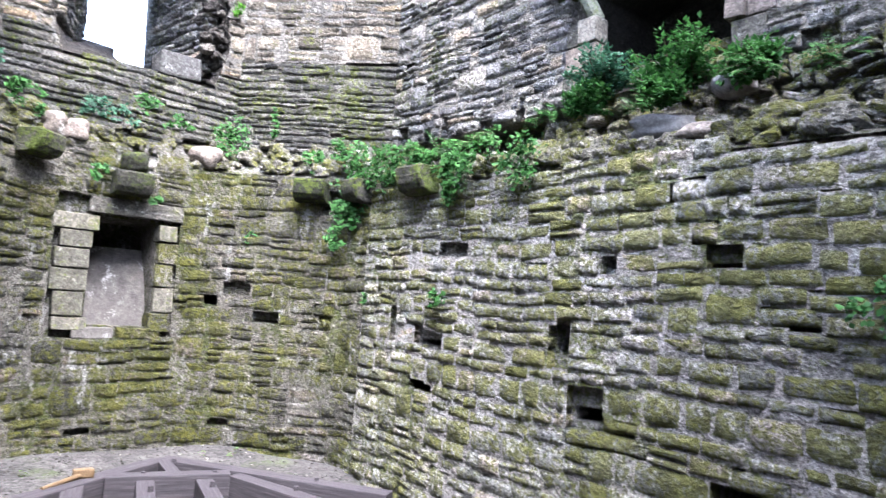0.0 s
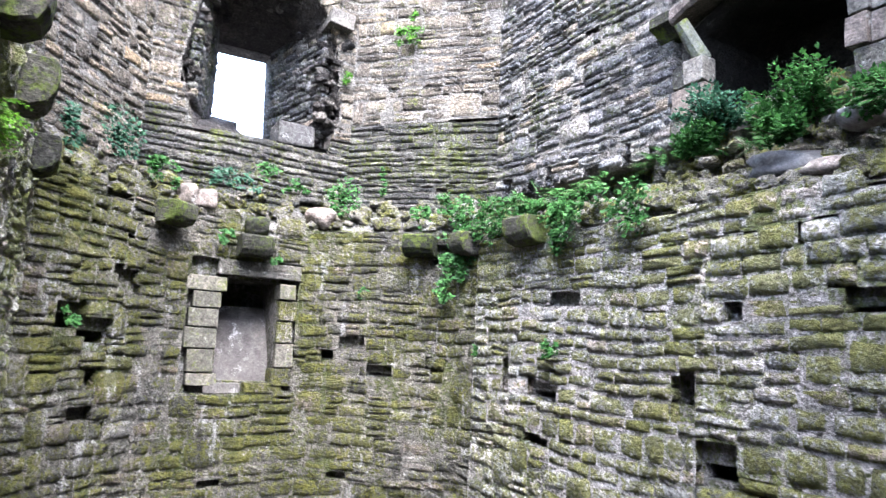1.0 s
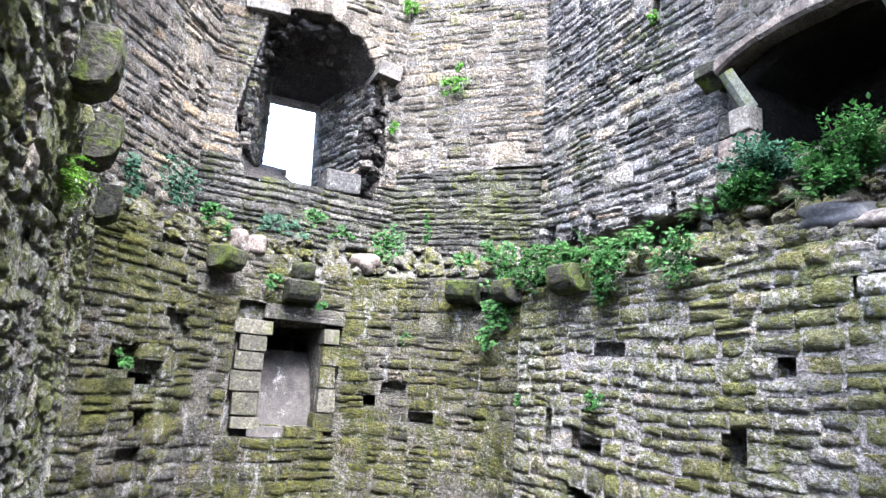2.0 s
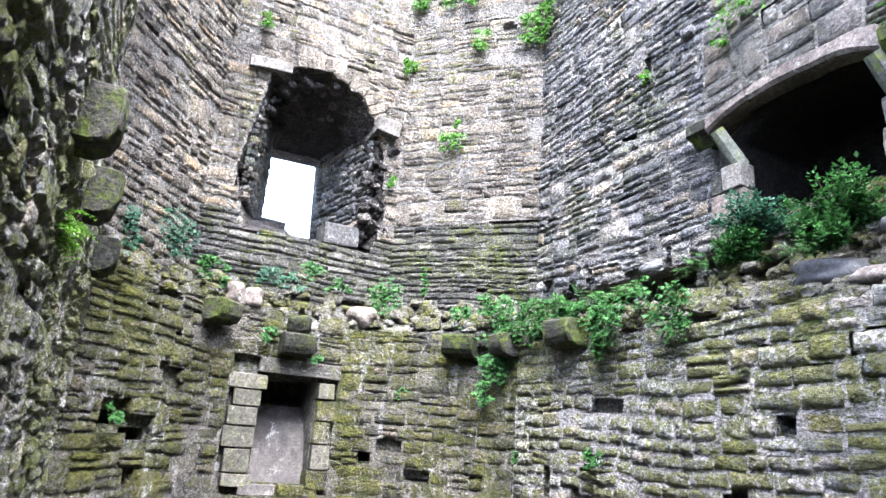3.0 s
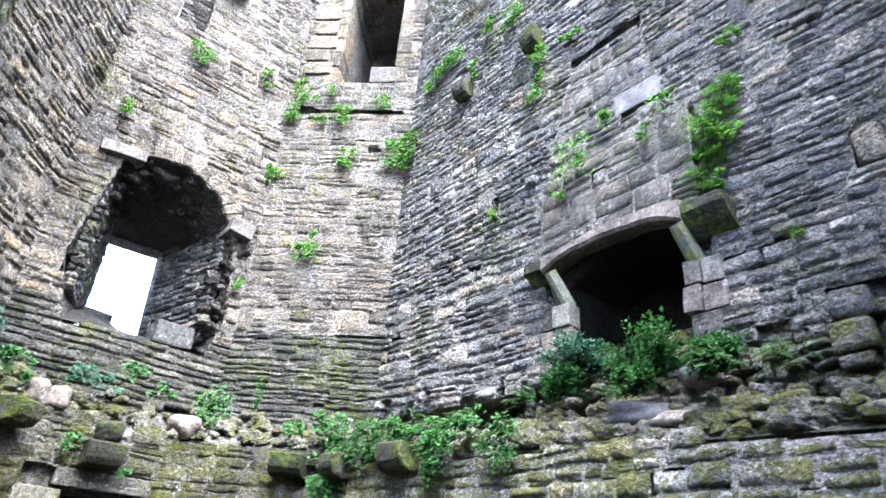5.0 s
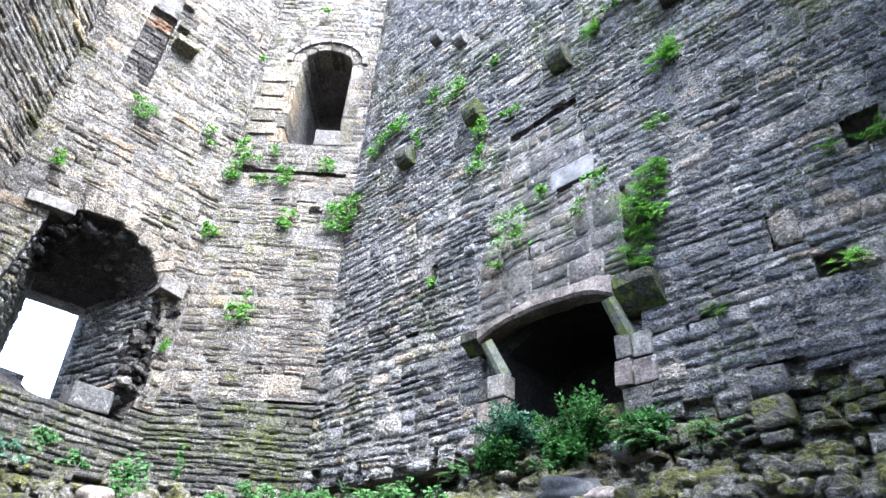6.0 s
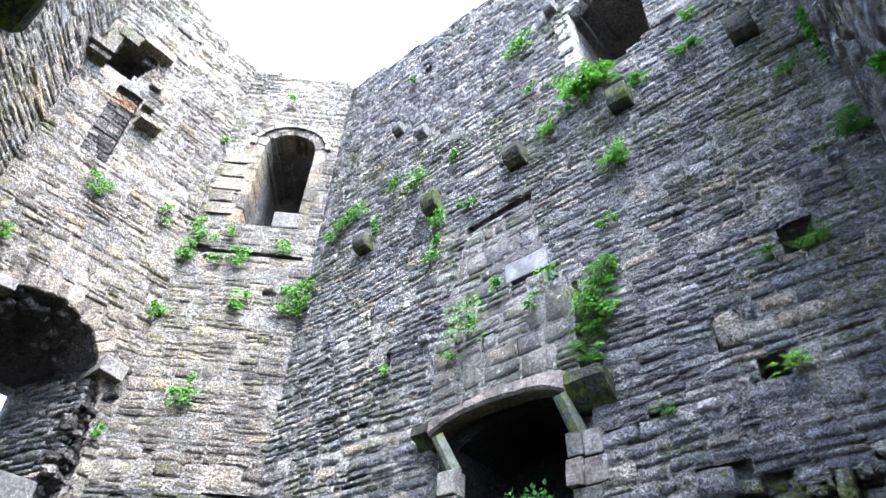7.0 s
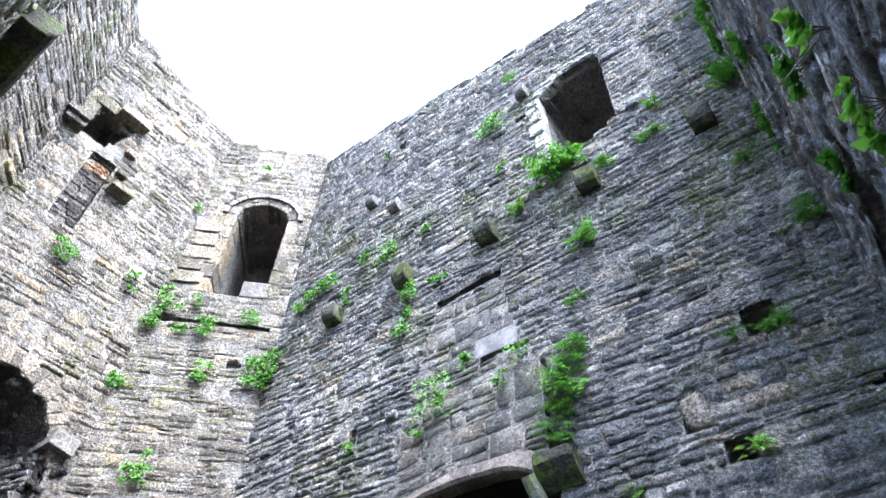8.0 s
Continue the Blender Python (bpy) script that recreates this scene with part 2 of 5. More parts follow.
def put(name, me, parent=None, label="", kind="", m=None):
    ob = new(name, me)
    if m is not None:
        ob.matrix_basis = m
    if parent is not None:
        ob.parent = parent
    return tagged(ob, label=label, kind=kind)


def part(name, bm, material, parent, label=""):
    me = bpy.data.meshes.new(name)
    bmesh.ops.recalc_face_normals(bm, faces=bm.faces)
    bm.to_mesh(me)
    bm.free()
    me.materials.append(material)
    return put(name, me, parent, label)


def thing(name, label, category, group="", at=(0, 0, 0), kind=""):
    ob = new(name)
    ob.empty_display_size = 0.1
    ob.location = at
    return tagged(ob, label, category, group, kind)


def box_bm(bm, x0, x1, y0, y1, z0, z1, bevel=0.012, rough=0.0, cuts=0, rng=None, turn=None):
    """A worn block: bevelled, cut up and knocked about a little."""
    start = len(bm.verts)
    made = bmesh.ops.create_cube(bm, size=1.0)["verts"]
    bmesh.ops.transform(bm, matrix=Matrix.Translation(((x0 + x1) / 2, (y0 + y1) / 2, (z0 + z1) / 2)) @ Matrix.Diagonal((x1 - x0, y1 - y0, z1 - z0, 1)), verts=made)
    edges = list({e for v in made for e in v.link_edges})
    if cuts:
        bmesh.ops.subdivide_edges(bm, edges=edges, cuts=cuts, use_grid_fill=True)
        bm.verts.ensure_lookup_table()
        made = list(bm.verts)[start:]
        edges = [e for e in {e for v in made for e in v.link_edges} if len(e.link_faces) == 2 and e.calc_face_angle(0) > 0.5]
    if bevel:
        bmesh.ops.bevel(bm, geom=edges, offset=bevel, segments=2, affect="EDGES", profile=0.6)
    bm.verts.ensure_lookup_table()
    made = list(bm.verts)[start:]
    if rough:
        for v in made:
            v.co += noise.noise_vector(v.co * 5.0 + Vector((3.1, 7.7, 1.3))) * rough
    if turn is not None:
        bmesh.ops.transform(bm, matrix=turn, verts=made)


STONE_FACES = []
for ring in range(2):
    for k in range(10):
        a, b = ring * 10 + k, ring * 10 + (k + 1) % 10
        STONE_FACES.append((a, b, b + 10, a + 10))
for k in range(10):
    STONE_FACES.append((20 + k, 20 + (k + 1) % 10, 30))


def stone_verts(w, h, proud, rng, back=0.085):
    """One rubble stone seen from its face: along s, outwards -y, up z, round its own centre."""
    bev = min(0.02, 0.2 * h) * rng.uniform(0.7, 1.3)
    loose = min(0.012, 0.09 * h)
    shape = []
    for a, b in ((-1, -1), (0, -1), (1, -1), (1, 0), (1, 1), (0, 1), (-1, 1), (-1, 0)):
        if a and b:                                 # a knocked-off corner
            c, d = rng.uniform(0.06, 0.42) * h * 0.5, rng.uniform(0.06, 0.42) * h * 0.5
            two = [(a * w / 2, b * (h / 2 - d)), (a * (w / 2 - c), b * h / 2)]
            shape += two if a * b > 0 else two[::-1]
        elif b:
            shape.append((rng.uniform(-0.2, 0.2) * w, b * h / 2))
        else:
            continue
    shape = [(x + rng.uniform(-loose, loose), z + rng.uniform(-loose, loose) * 0.6) for x, z in shape]
    out = [(x, back, z) for x, z in shape]

    def ring(inset, depth, rough):
        fx, fz = max(0.5, 1 - inset / (w / 2)), max(0.4, 1 - inset / (h / 2))
        return [(x * fx, depth + rng.uniform(-rough, rough), z * fz) for x, z in shape]

    out += ring(bev * 0.2, bev * 0.9 - proud, 0.005)
    out += ring(bev * 1.3, -proud, 0.007)
    out.append((rng.uniform(-0.2, 0.2) * w, -proud - rng.uniform(-0.003, 0.007), rng.uniform(-0.15, 0.15) * h))
    return out


class Line:
    """A wall's face: a polyline in plan, seen from inside the room; o points into the room."""

    def __init__(self, pts, round_by=0.0):
        pts = [Vector(p).to_2d() for p in pts]
        if round_by:
            fine = [pts[0]]
            for a, b, c in zip(pts, pts[1:], pts[2:]):
                p, q = b + (a - b).normalized() * round_by, b + (c - b).normalized() * round_by
                for k in range(7):
                    t = k / 6
                    fine.append(p * (1 - t) ** 2 + b * 2 * t * (1 - t) + q * t * t)
            pts = fine + [pts[-1]]
        self.pts = pts
        self.s = [0.0]
        for a, b in zip(pts, pts[1:]):
            self.s.append(self.s[-1] + (b - a).length)
        self.length = self.s[-1]

    def at(self, s):
        i = 0
        while i < len(self.pts) - 2 and s > self.s[i + 1]:
            i += 1
        d = (self.pts[i + 1] - self.pts[i]).normalized()
        return self.pts[i] + d * (s - self.s[i]), d, Vector((d.y, -d.x))

    def world(self, s, o, z):
        p, d, n = self.at(s)
        q = p + n * o
        return (q.x, q.y, z)

    def matrix(self, s, o, z, roll=0.0):
        p, d, n = self.at(s)
        q = p + n * o
        return Matrix(((d.x, -n.x, 0, q.x), (d.y, -n.y, 0, q.y), (0, 0, 1, z), (0, 0, 0, 1))) @ Matrix.Rotation(roll, 4, "Y")

    def near(self, x, y):
        """How far along the wall a place in plan lies."""
        return min((((self.at(k * 0.02)[0] - Vector((x, y))).length, k * 0.02) for k in range(int(self.length / 0.02) + 1)))[1]


def spans(s0, s1, z, h, holes):
    """What is left of a course between s0 and s1 once the openings are taken out."""
    left = [(s0, s1)]
    for poly in holes:
        zs = [q[1] for q in poly]
        lo = hi = None
        for zz in (z - 0.3 * h, z, z + 0.3 * h):
            if not min(zs) < zz < max(zs):
                continue
            xs = []
            for (a, b), (c, d) in zip(poly, poly[1:] + poly[:1]):
                if (b > zz) != (d > zz):
                    xs.append(a + (c - a) * (zz - b) / (d - b))
            if len(xs) >= 2:
                lo = min(xs) if lo is None else min(lo, min(xs))
                hi = max(xs) if hi is None else max(hi, max(xs))
        if lo is None:
            continue
        nxt = []
        for a, b in left:
            if hi <= a or lo >= b:
                nxt.append((a, b))
            else:
                if lo > a:
                    nxt.append((a, lo))
                if hi < b:
                    nxt.append((hi, b))
        left = nxt
    return [(a, b) for a, b in left if b - a > 0.05]


def proud_of(rng):
    """How far a stone stands out: most lie flush, a few have slipped or stick out."""
    return rng.gauss(0.021, 0.017) if rng.random() < 0.12 else rng.gauss(0.021, 0.005)


def lay(line, z0, top, heights, widths, holes, rng, s0=0.0, s1=None, wave=0.035, missing=0.012, tall=0.03, slim=4.5, split=0.2):
    """Courses of uneven stones; returns (s, z, w, h, proud, roll)."""
    s1 = line.length if s1 is None else s1
    out, z, taken = [], z0, []
    high = max(top(s0 + (s1 - s0) * k / 12) for k in range(13)) + 0.02
    beds = []
    while z < high:
        h = rng.uniform(*heights) * (1.35 if rng.random() < 0.18 else 1.0)
        beds.append((z, h))
        z += h
    for row, (z, h) in enumerate(beds):
        zc, block, taken = z + h / 2, taken, []
        above = beds[row + 1][1] if row + 1 < len(beds) else 0
        for a, b in spans(s0, s1, zc, h, holes + block):
            s = a
            while s < b - 0.02:
                w = min(rng.uniform(*widths) * (1.0 + 0.7 * (rng.random() < 0.1)), slim * h, b - s)
                if b - s - w < widths[0] * 0.6:
                    w = b - s
                mid, hh, zz = s + w / 2, h, zc
                if above and w < 2.2 * (h + above) and rng.random() < tall and len(spans(s, s + w, zc + h / 2 + above / 2, above, holes)) == 1:
                    hh, zz = h + above, zc + above / 2
                    taken.append([(s, zc + h / 2 - 0.05), (s + w, zc + h / 2 - 0.05), (s + w, zc + h / 2 + above + 0.05), (s, zc + h / 2 + above + 0.05)])
                zz += wave * (noise.noise(Vector((mid * 0.7, zz * 0.5, z0 + s0))) * 1.6 + 0.5 * noise.noise(Vector((mid * 2.9, zz * 1.2, 5.0))))
                if zz + hh / 2 < top(mid) + 0.03 and rng.random() > missing:
                    rolls = rng.gauss(0, 0.034)
                    if w > 0.13 and hh > 0.1 and rng.random() < split:
                        k = rng.uniform(0.35, 0.65)
                        out.append((mid, zz - hh / 2 + hh * k / 2, w, hh * k, proud_of(rng), rolls))
                        out.append((mid, zz + hh / 2 - hh * (1 - k) / 2, w, hh * (1 - k), proud_of(rng), rolls))
                    else:
                        out.append((mid, zz, w, hh, proud_of(rng), rolls))
                s += w
    return out


LIBRARY = {}


def library_stone(w, h, material, rng, smooth):
    """A stone mesh near this size, shared by all stones like it."""
    key = (material.name, round(w / 0.05), round(h / 0.02), rng.randrange(3))
    if key not in LIBRARY:
        kw, kh = max(key[1], 1) * 0.05, max(key[2], 1) * 0.02
        LIBRARY[key] = (mesh_of("stone", stone_verts(kw, kh, 0.03, rng), STONE_FACES, material, smooth), kw, kh)
    return LIBRARY[key]


def masonry(parent, line, stones, material, single, rng, joint=0.008, label="", smooth=True, even=1.0, mortar=None, fill=0.009):
    """Stones of a wall: those for which single(s, z) holds are objects of their own, the rest one joined mesh."""
    verts, faces, count = [], [], 0
    mv, mf = [], []
    for (s, z, w, h, proud, roll) in stones:
        proud = proud * even + (0.008 if even < 1.0 else 0.0)
        if mortar is not None and rng.random() < 0.9:              # bedding mortar round this stone
            b = len(mv)
            for ds, dz in ((-0.5, -0.5), (0.0, -0.5), (0.5, -0.5), (0.5, 0.5), (0.0, 0.5), (-0.5, 0.5)):
                q, r = s + ds * (w + 0.012), z + dz * (h + 0.014)
                mv.append(line.world(q, fill + 0.014 * noise.noise(Vector((q * 3.1, r * 3.1, 2.0))) + 0.009 * noise.noise(Vector((q * 13, r * 13, 8.0))), r))
            mf += [(b, b + 1, b + 4, b + 5), (b + 1, b + 2, b + 3, b + 4)]
        w, h = max(w - joint * rng.uniform(0.2, 1.3), 0.03), max(h - joint * rng.uniform(0.7, 1.7), 0.025)
        if single(s, z) and count < 300:
            me, kw, kh = library_stone(w, h, material, rng, smooth)
            ob = new("stone", me)
            ob.parent = parent
            ob.matrix_basis = line.matrix(s, proud - 0.03, z, roll) @ Euler((rng.gauss(0, 0.05 * even), 0, rng.gauss(0, 0.04 * even))).to_matrix().to_4x4() @ Matrix.Diagonal((w / kw, 1, h / kh, 1))
            count += 1
        else:
            m = line.matrix(s, 0.0, z, roll) @ Euler((rng.gauss(0, 0.05 * even), 0, rng.gauss(0, 0.04 * even))).to_matrix().to_4x4()
            base = len(verts)
            verts += [m @ Vector(v) for v in stone_verts(w, h, proud, rng)]
            faces += [tuple(i + base for i in f) for f in STONE_FACES]
    if verts:
        put("stonework", mesh_of("stonework", verts, faces, material, smooth), parent, label, "stuff")
    if mv:
        put("joint_mortar", mesh_of("joint_mortar", mv, mf, mortar), parent, "crumbling pale bedding mortar", "stuff")


def wall_body(name, line, z0, top, thick, holes, material, label, deep=1.0, ends=(0.0, 0.0), behind=True):
    """The core of a wall behind its facing stones, with openings through its front leaf and a closed leaf behind."""
    rects = []
    for poly in holes:
        zs = sorted({round(q[1], 4) for q in poly})
        steps = []
        for a, b in zip(zs, zs[1:]):
            n = max(1, int((b - a) / 0.12)) if len(poly) > 4 else 1
            steps += [(a + (b - a) * k / n, a + (b - a) * (k + 1) / n) for k in range(n)]
        for a, b in steps:
            xs = []
            zz = (a + b) / 2
            for (p, q), (r, t) in zip(poly, poly[1:] + poly[:1]):
                if (q > zz) != (t > zz):
                    xs.append(p + (r - p) * (zz - q) / (t - q))
            if len(xs) >= 2:
                rects.append((min(xs), max(xs), a, b))
    ss = sorted({round(v, 3) for v in [-ends[0], line.length + ends[1], *line.s[1:-1]] + [x for r in rects for x in r[:2]]} | {round(line.length * k / 8, 3) for k in range(1, 8)})
    low = min(top(s) for s in ss)
    zs = sorted({round(v, 3) for v in [z0, low - 0.3] + [x for r in rects for x in r[2:]]})
    zs = [z for z in zs if z <= low - 0.3 + 1e-6]
    nz = len(zs)

    def solid(i, j):
        if not (0 <= i < len(ss) - 1 and 0 <= j < nz):
            return False
        if j == nz - 1:
            return True
        a, b = (ss[i] + ss[i + 1]) / 2, (zs[j] + zs[j + 1]) / 2
        return not any(r[0] < a < r[1] and r[2] < b < r[3] for r in rects)

    verts, index, faces = [], {}, []

    def vert(i, j, o):
        key = (i, j, o)
        if key not in index:
            z = top(ss[i]) - 0.02 if j == nz else zs[j]
            index[key] = len(verts)
            verts.append(line.world(ss[i], o, z))
        return index[key]

    f, b = -0.075, -thick
    for i in range(len(ss) - 1):
        for j in range(nz):
            if not solid(i, j):
                continue
            faces.append((vert(i, j, f), vert(i + 1, j, f), vert(i + 1, j + 1, f), vert(i, j + 1, f)))
            for (di, dj, p, q) in ((-1, 0, (i, j), (i, j + 1)), (1, 0, (i + 1, j + 1), (i + 1, j)), (0, -1, (i + 1, j), (i, j)), (0, 1, (i, j + 1), (i + 1, j + 1))):
                if not solid(i + di, j + dj):
                    faces.append((vert(*p, f), vert(*q, f), vert(*q, b), vert(*p, b)))
    wall = put(name, mesh_of(name, verts, faces, material), None, label, "structure")
    if behind:
        v2, f2 = [], []
        for s in ss:
            for o in (b + 0.004, -thick - deep):
                for z in (z0, top(s) - 0.03):
                    v2.append(line.world(s, o, z))
        for i in range(len(ss) - 1):
            a = i * 4
            f2 += [(a, a + 4, a + 5, a + 1), (a + 2, a + 3, a + 7, a + 6), (a + 1, a + 5, a + 7, a + 3), (a, a + 2, a + 6, a + 4)]
        n = (len(ss) - 1) * 4
        f2 += [(0, 1, 3, 2), (n, n + 2, n + 3, n + 1)]
        put("core", mesh_of("core", v2, f2, material), wall, "rubble core of the wall")
    return wall


def arch(s0, s1, z0, z1, rise, steps=6):
    pts = [(s0, z0), (s1, z0)]
    for k in range(steps + 1):
        a = math.pi * k / steps
        pts.append(((s0 + s1) / 2 + math.cos(a) * (s1 - s0) / 2, z1 - rise + math.sin(a) * rise))
    return pts


def flat(z):
    return lambda s: z


def slope(length, a, b):
    return lambda s: a + (b - a) * min(max(s / length, 0), 1) + 0.05 * noise.noise(Vector((s * 1.7, a, 0.0)))


def ruined(knots):
    """An uneven wall top through the given (along, height) points, made up to admit light."""
    def top(s):
        for (a, z0), (c, z1) in zip(knots, knots[1:]):
            if s <= c:
                return z0 + (z1 - z0) * max(0.0, (s - a) / (c - a)) + 0.12 * noise.noise(Vector((s * 2.3, knots[0][1], 1.0)))
        return knots[-1][1]
    return top


# ---------------------------------------------------------------- the shell of the tower
RNG = random.Random(11)
L_C = Line([(-6.22, 4.06), (0.25, 4.06)])
L_B = Line([(-7.52, 2.78), (-6.22, 4.06)])
L_A = Line([(-7.52, 0.5), (-7.52, 2.78)])
L_A2 = Line([(-6.25, -0.45), (-7.52, 0.5)])
L_E = Line([(0.25, -0.45), (-6.25, -0.45)])
L_D = Line([(0.25, 4.06), (0.25, -0.45)])
L_LC = Line([(-5.75, 3.57), (0.25, 3.57)])
L_LE = Line([(0.25, -0.25), (-5.95, -0.25)])
L_LA = Line([(-5.95, -0.25), (-7.1, 0.95), (-7.1, 2.55), (-6.1, 3.57), (-5.75, 3.57)], round_by=0.34)

# ground: trodden gravel inside, rising a little towards the apse, and one sheet out to the horizon
gv, gf = [], []
xs = [-2500, -400, -60, -12] + [-8.5 + 0.12 * k for k in range(77)] + [3, 12, 60, 400, 2500]
ys = [-2500, -400, -60, -8] + [-1.2 + 0.12 * k for k in range(48)] + [8, 14, 60, 400, 2500]


def ground_z(x, y):
    rise = 0.14 * min(max((-5.3 - x) / 1.6, 0), 1)
    inside = -9 < x < 2 and -3 < y < 6
    return rise + (0.03 * noise.noise(Vector((x * 1.6, y * 1.6, 0))) + 0.012 * noise.noise(Vector((x * 6, y * 6, 2))) if inside else 0.0)


for x in xs:
    for y in ys:
        gv.append((x, y, ground_z(x, y)))
for i in range(len(xs) - 1):
    for j in range(len(ys) - 1):
        a = i * len(ys) + j
        gf.append((a, a + len(ys), a + len(ys) + 1, a + 1))
put("ground", mesh_of("ground", gv, gf, M_GRAVEL, True), None, "trodden grey gravel and earth floor with sparse weeds", "structure")

# openings, as outlines along the wall and up
FIRE = [(2.66, 3.36), (3.87, 3.36), (3.87, 4.2), (3.76, 4.36), (3.4, 4.43), (2.95, 4.38), (2.67, 4.24)]
HOOD = [(2.58, 3.42), (4.06, 3.42), (4.06, 5.3), (3.77, 5.32), (3.64, 6.6), (2.85, 6.41), (2.69, 6.04), (2.54, 5.27), (2.46, 4.45)]
WIN3 = [(4.6, 7.93), (5.22, 8.22), (5.22, 9.66), (5.14, 9.76), (4.66, 9.76), (4.32, 9.5), (4.36, 8.4)]
PUT1 = [(5.62, 4.86), (5.86, 4.86), (5.86, 5.08), (5.62, 5.08)]
PUT2 = [(5.24, 4.0), (5.44, 4.0), (5.44, 4.15), (5.24, 4.15)]
SLIT = [(2.8, 6.63), (3.65, 6.63), (3.65, 6.68), (2.8, 6.68)]
HOLES_C = [FIRE, WIN3, PUT1, PUT2, SLIT, [(1.75, 5.27), (1.85, 5.27), (1.85, 5.38), (1.75, 5.38)], [(1.85, 10.5), (2.0, 10.5), (2.0, 10.66), (1.85, 10.66)]]
CRACK = [(0.15, 7.66), (1.68, 7.6), (1.68, 7.66), (0.15, 7.74)]
DOOR = arch(0.62, 1.46, 8.22, 10.3, 0.34)
WIN = [(0.5, 3.92), (2.0, 3.98), (2.13, 4.4), (2.02, 5.3), (1.9, 5.62), (1.68, 5.95), (1.25, 6.17), (0.8, 6.1), (0.52, 5.9), (0.42, 5.3), (0.3, 4.6)]
SQ = [(0.22, 9.8), (0.4, 9.62), (0.68, 9.9), (0.84, 10.4), (0.44, 10.62), (0.24, 10.2)]
SQ2 = [(0.52, 8.25), (0.9, 8.25), (0.9, 9.58), (0.52, 9.58)]
DOPEN = [(0.95, 2.3), (2.1, 2.3), (2.1, 4.0), (0.95, 4.15)]
n0, n1 = L_LA.near(-7.1, 1.4), L_LA.near(-7.1, 1.97)
NICHE = [(n0 - 0.02, 1.29), (n1 + 0.04, 1.29), (n1, 2.32), (n0 + 0.02, 2.32)]


def hole(line, x, y, z, w, h):
    s = line.near(x, y)
    return [(s - w / 2, z - h / 2), (s + w / 2, z - h / 2), (s + w / 2, z + h / 2), (s - w / 2, z + h / 2)]


HOLES_LA = [NICHE, hole(L_LA, -7.1, 2.56, 1.6, 0.14, 0.1), hole(L_LA, -6.3, 0.1, 1.78, 0.3, 0.12), hole(L_LA, -6.5, 0.32, 1.66, 0.3, 0.1),
            hole(L_LA, -6.55, 0.4, 1.3, 0.35, 0.05), hole(L_LA, -6.7, 3.0, 1.42, 0.3, 0.032), hole(L_LA, -6.2, 3.4, 2.66, 0.3, 0.12)]
HOLES_LC = [hole(L_LC, -5.22, 3.57, 1.53, 0.1, 0.2), hole(L_LC, -3.24, 3.57, 1.52, 0.2, 0.19), hole(L_LC, -2.78, 3.57, 2.03, 0.3, 0.045),
            hole(L_LC, -2.1, 3.57, 2.0, 0.22, 0.05), hole(L_LC, -4.7, 3.57, 1.38, 0.4, 0.05), hole(L_LC, -3.0, 3.57, 1.05, 0.3, 0.1),
            hole(L_LC, -4.75, 3.57, 0.98, 0.34, 0.07), hole(L_LC, -1.95, 3.57, 0.75, 0.42, 0.18)]

top_c, top_b, top_a = slope(6.47, 11.78, 10.9), slope(1.82, 12.05, 11.9), slope(2.28, 12.7, 12.05)
# Unseen tops of the side and end walls are cut low to admit sky light.
top_a2, top_e, top_d, top_le = slope(1.6, 12.6, 12.6), ruined([(0, 3.4), (2.5, 3.6), (3.6, 6.1), (4.5, 7.8), (5.4, 8.8), (6.2, 12.4), (6.6, 12.6)]), ruined([(0, 10.9), (0.4, 9.9), (1.6, 8.2), (2.7, 6.0), (3.4, 4.9), (4.6, 4.3)]), slope(6.2, 3.2, 3.2)
top_lc, top_la = slope(6.0, 2.88, 2.6), slope(5.0, 3.02, 2.95)

wall_1 = wall_body("wall_1", L_C, 3.5, top_c, 1.3, HOLES_C, M_MORTUP, "grey rubble stone upper wall with fireplace and window", ends=(0.6, 0.6))
wall_2 = wall_body("wall_2", L_B, 2.7, top_b, 1.5, [DOOR, CRACK], M_MORTUP, "tan rubble stone upper wall with arched doorway", ends=(0.14, 0.14))
wall_3 = wall_body("wall_3", L_A, 2.7, top_a, 0.6, [WIN, SQ, SQ2], M_MORTUP, "sunlit tan rubble wall with ruined window embrasure", behind=False, ends=(0.14, 0.14))
wall_4 = wall_body("wall_4", L_A2, 2.7, top_a2, 0.6, [], M_MORTUP, "rubble stone upper wall of the apse", ends=(0.14, 0.14))
wall_5 = wall_body("wall_5", L_E, -0.2, top_e, 0.6, [], M_MORTUP, "tall mossy rubble stone side wall", ends=(0.6, 0.08))
wall_9 = wall_body("wall_9", L_LE, -0.2, top_le, 0.15, [], M_MORTAR, "mossy rubble foot of the side wall", behind=False, ends=(0.3, 0.0))
wall_6 = wall_body("wall_6", L_D, -0.2, top_d, 0.6, [DOPEN], M_MORTUP, "tall dark mossy rubble end wall", ends=(0.6, 0.6))
wall_7 = wall_body("wall_7", L_LC, -0.2, top_lc, 0.45, HOLES_LC, M_MORTAR, "mossy lime-streaked rubble wall of the lower storey, stone painted lighter", deep=0.5, ends=(0.0, 0.5))
wall_8 = wall_body("wall_8", L_LA, -0.2, top_la, 0.85, HOLES_LA, M_MORTLOW, "mossy rounded rubble apse of the lower storey", deep=0.3)

# window embrasure: a splayed passage through the thick apse wall, from the ruined arch to the outer light
sec_in = [(y + 0.5, z) for y, z in WIN]
sec_out = [(1.34, 4.62), (1.74, 4.6), (1.74, 4.3), (2.17, 4.3), (2.15, 5.0), (2.1, 5.66), (1.9, 5.67), (1.7, 5.66), (1.36, 5.64), (1.35, 5.3), (1.34, 4.9)]
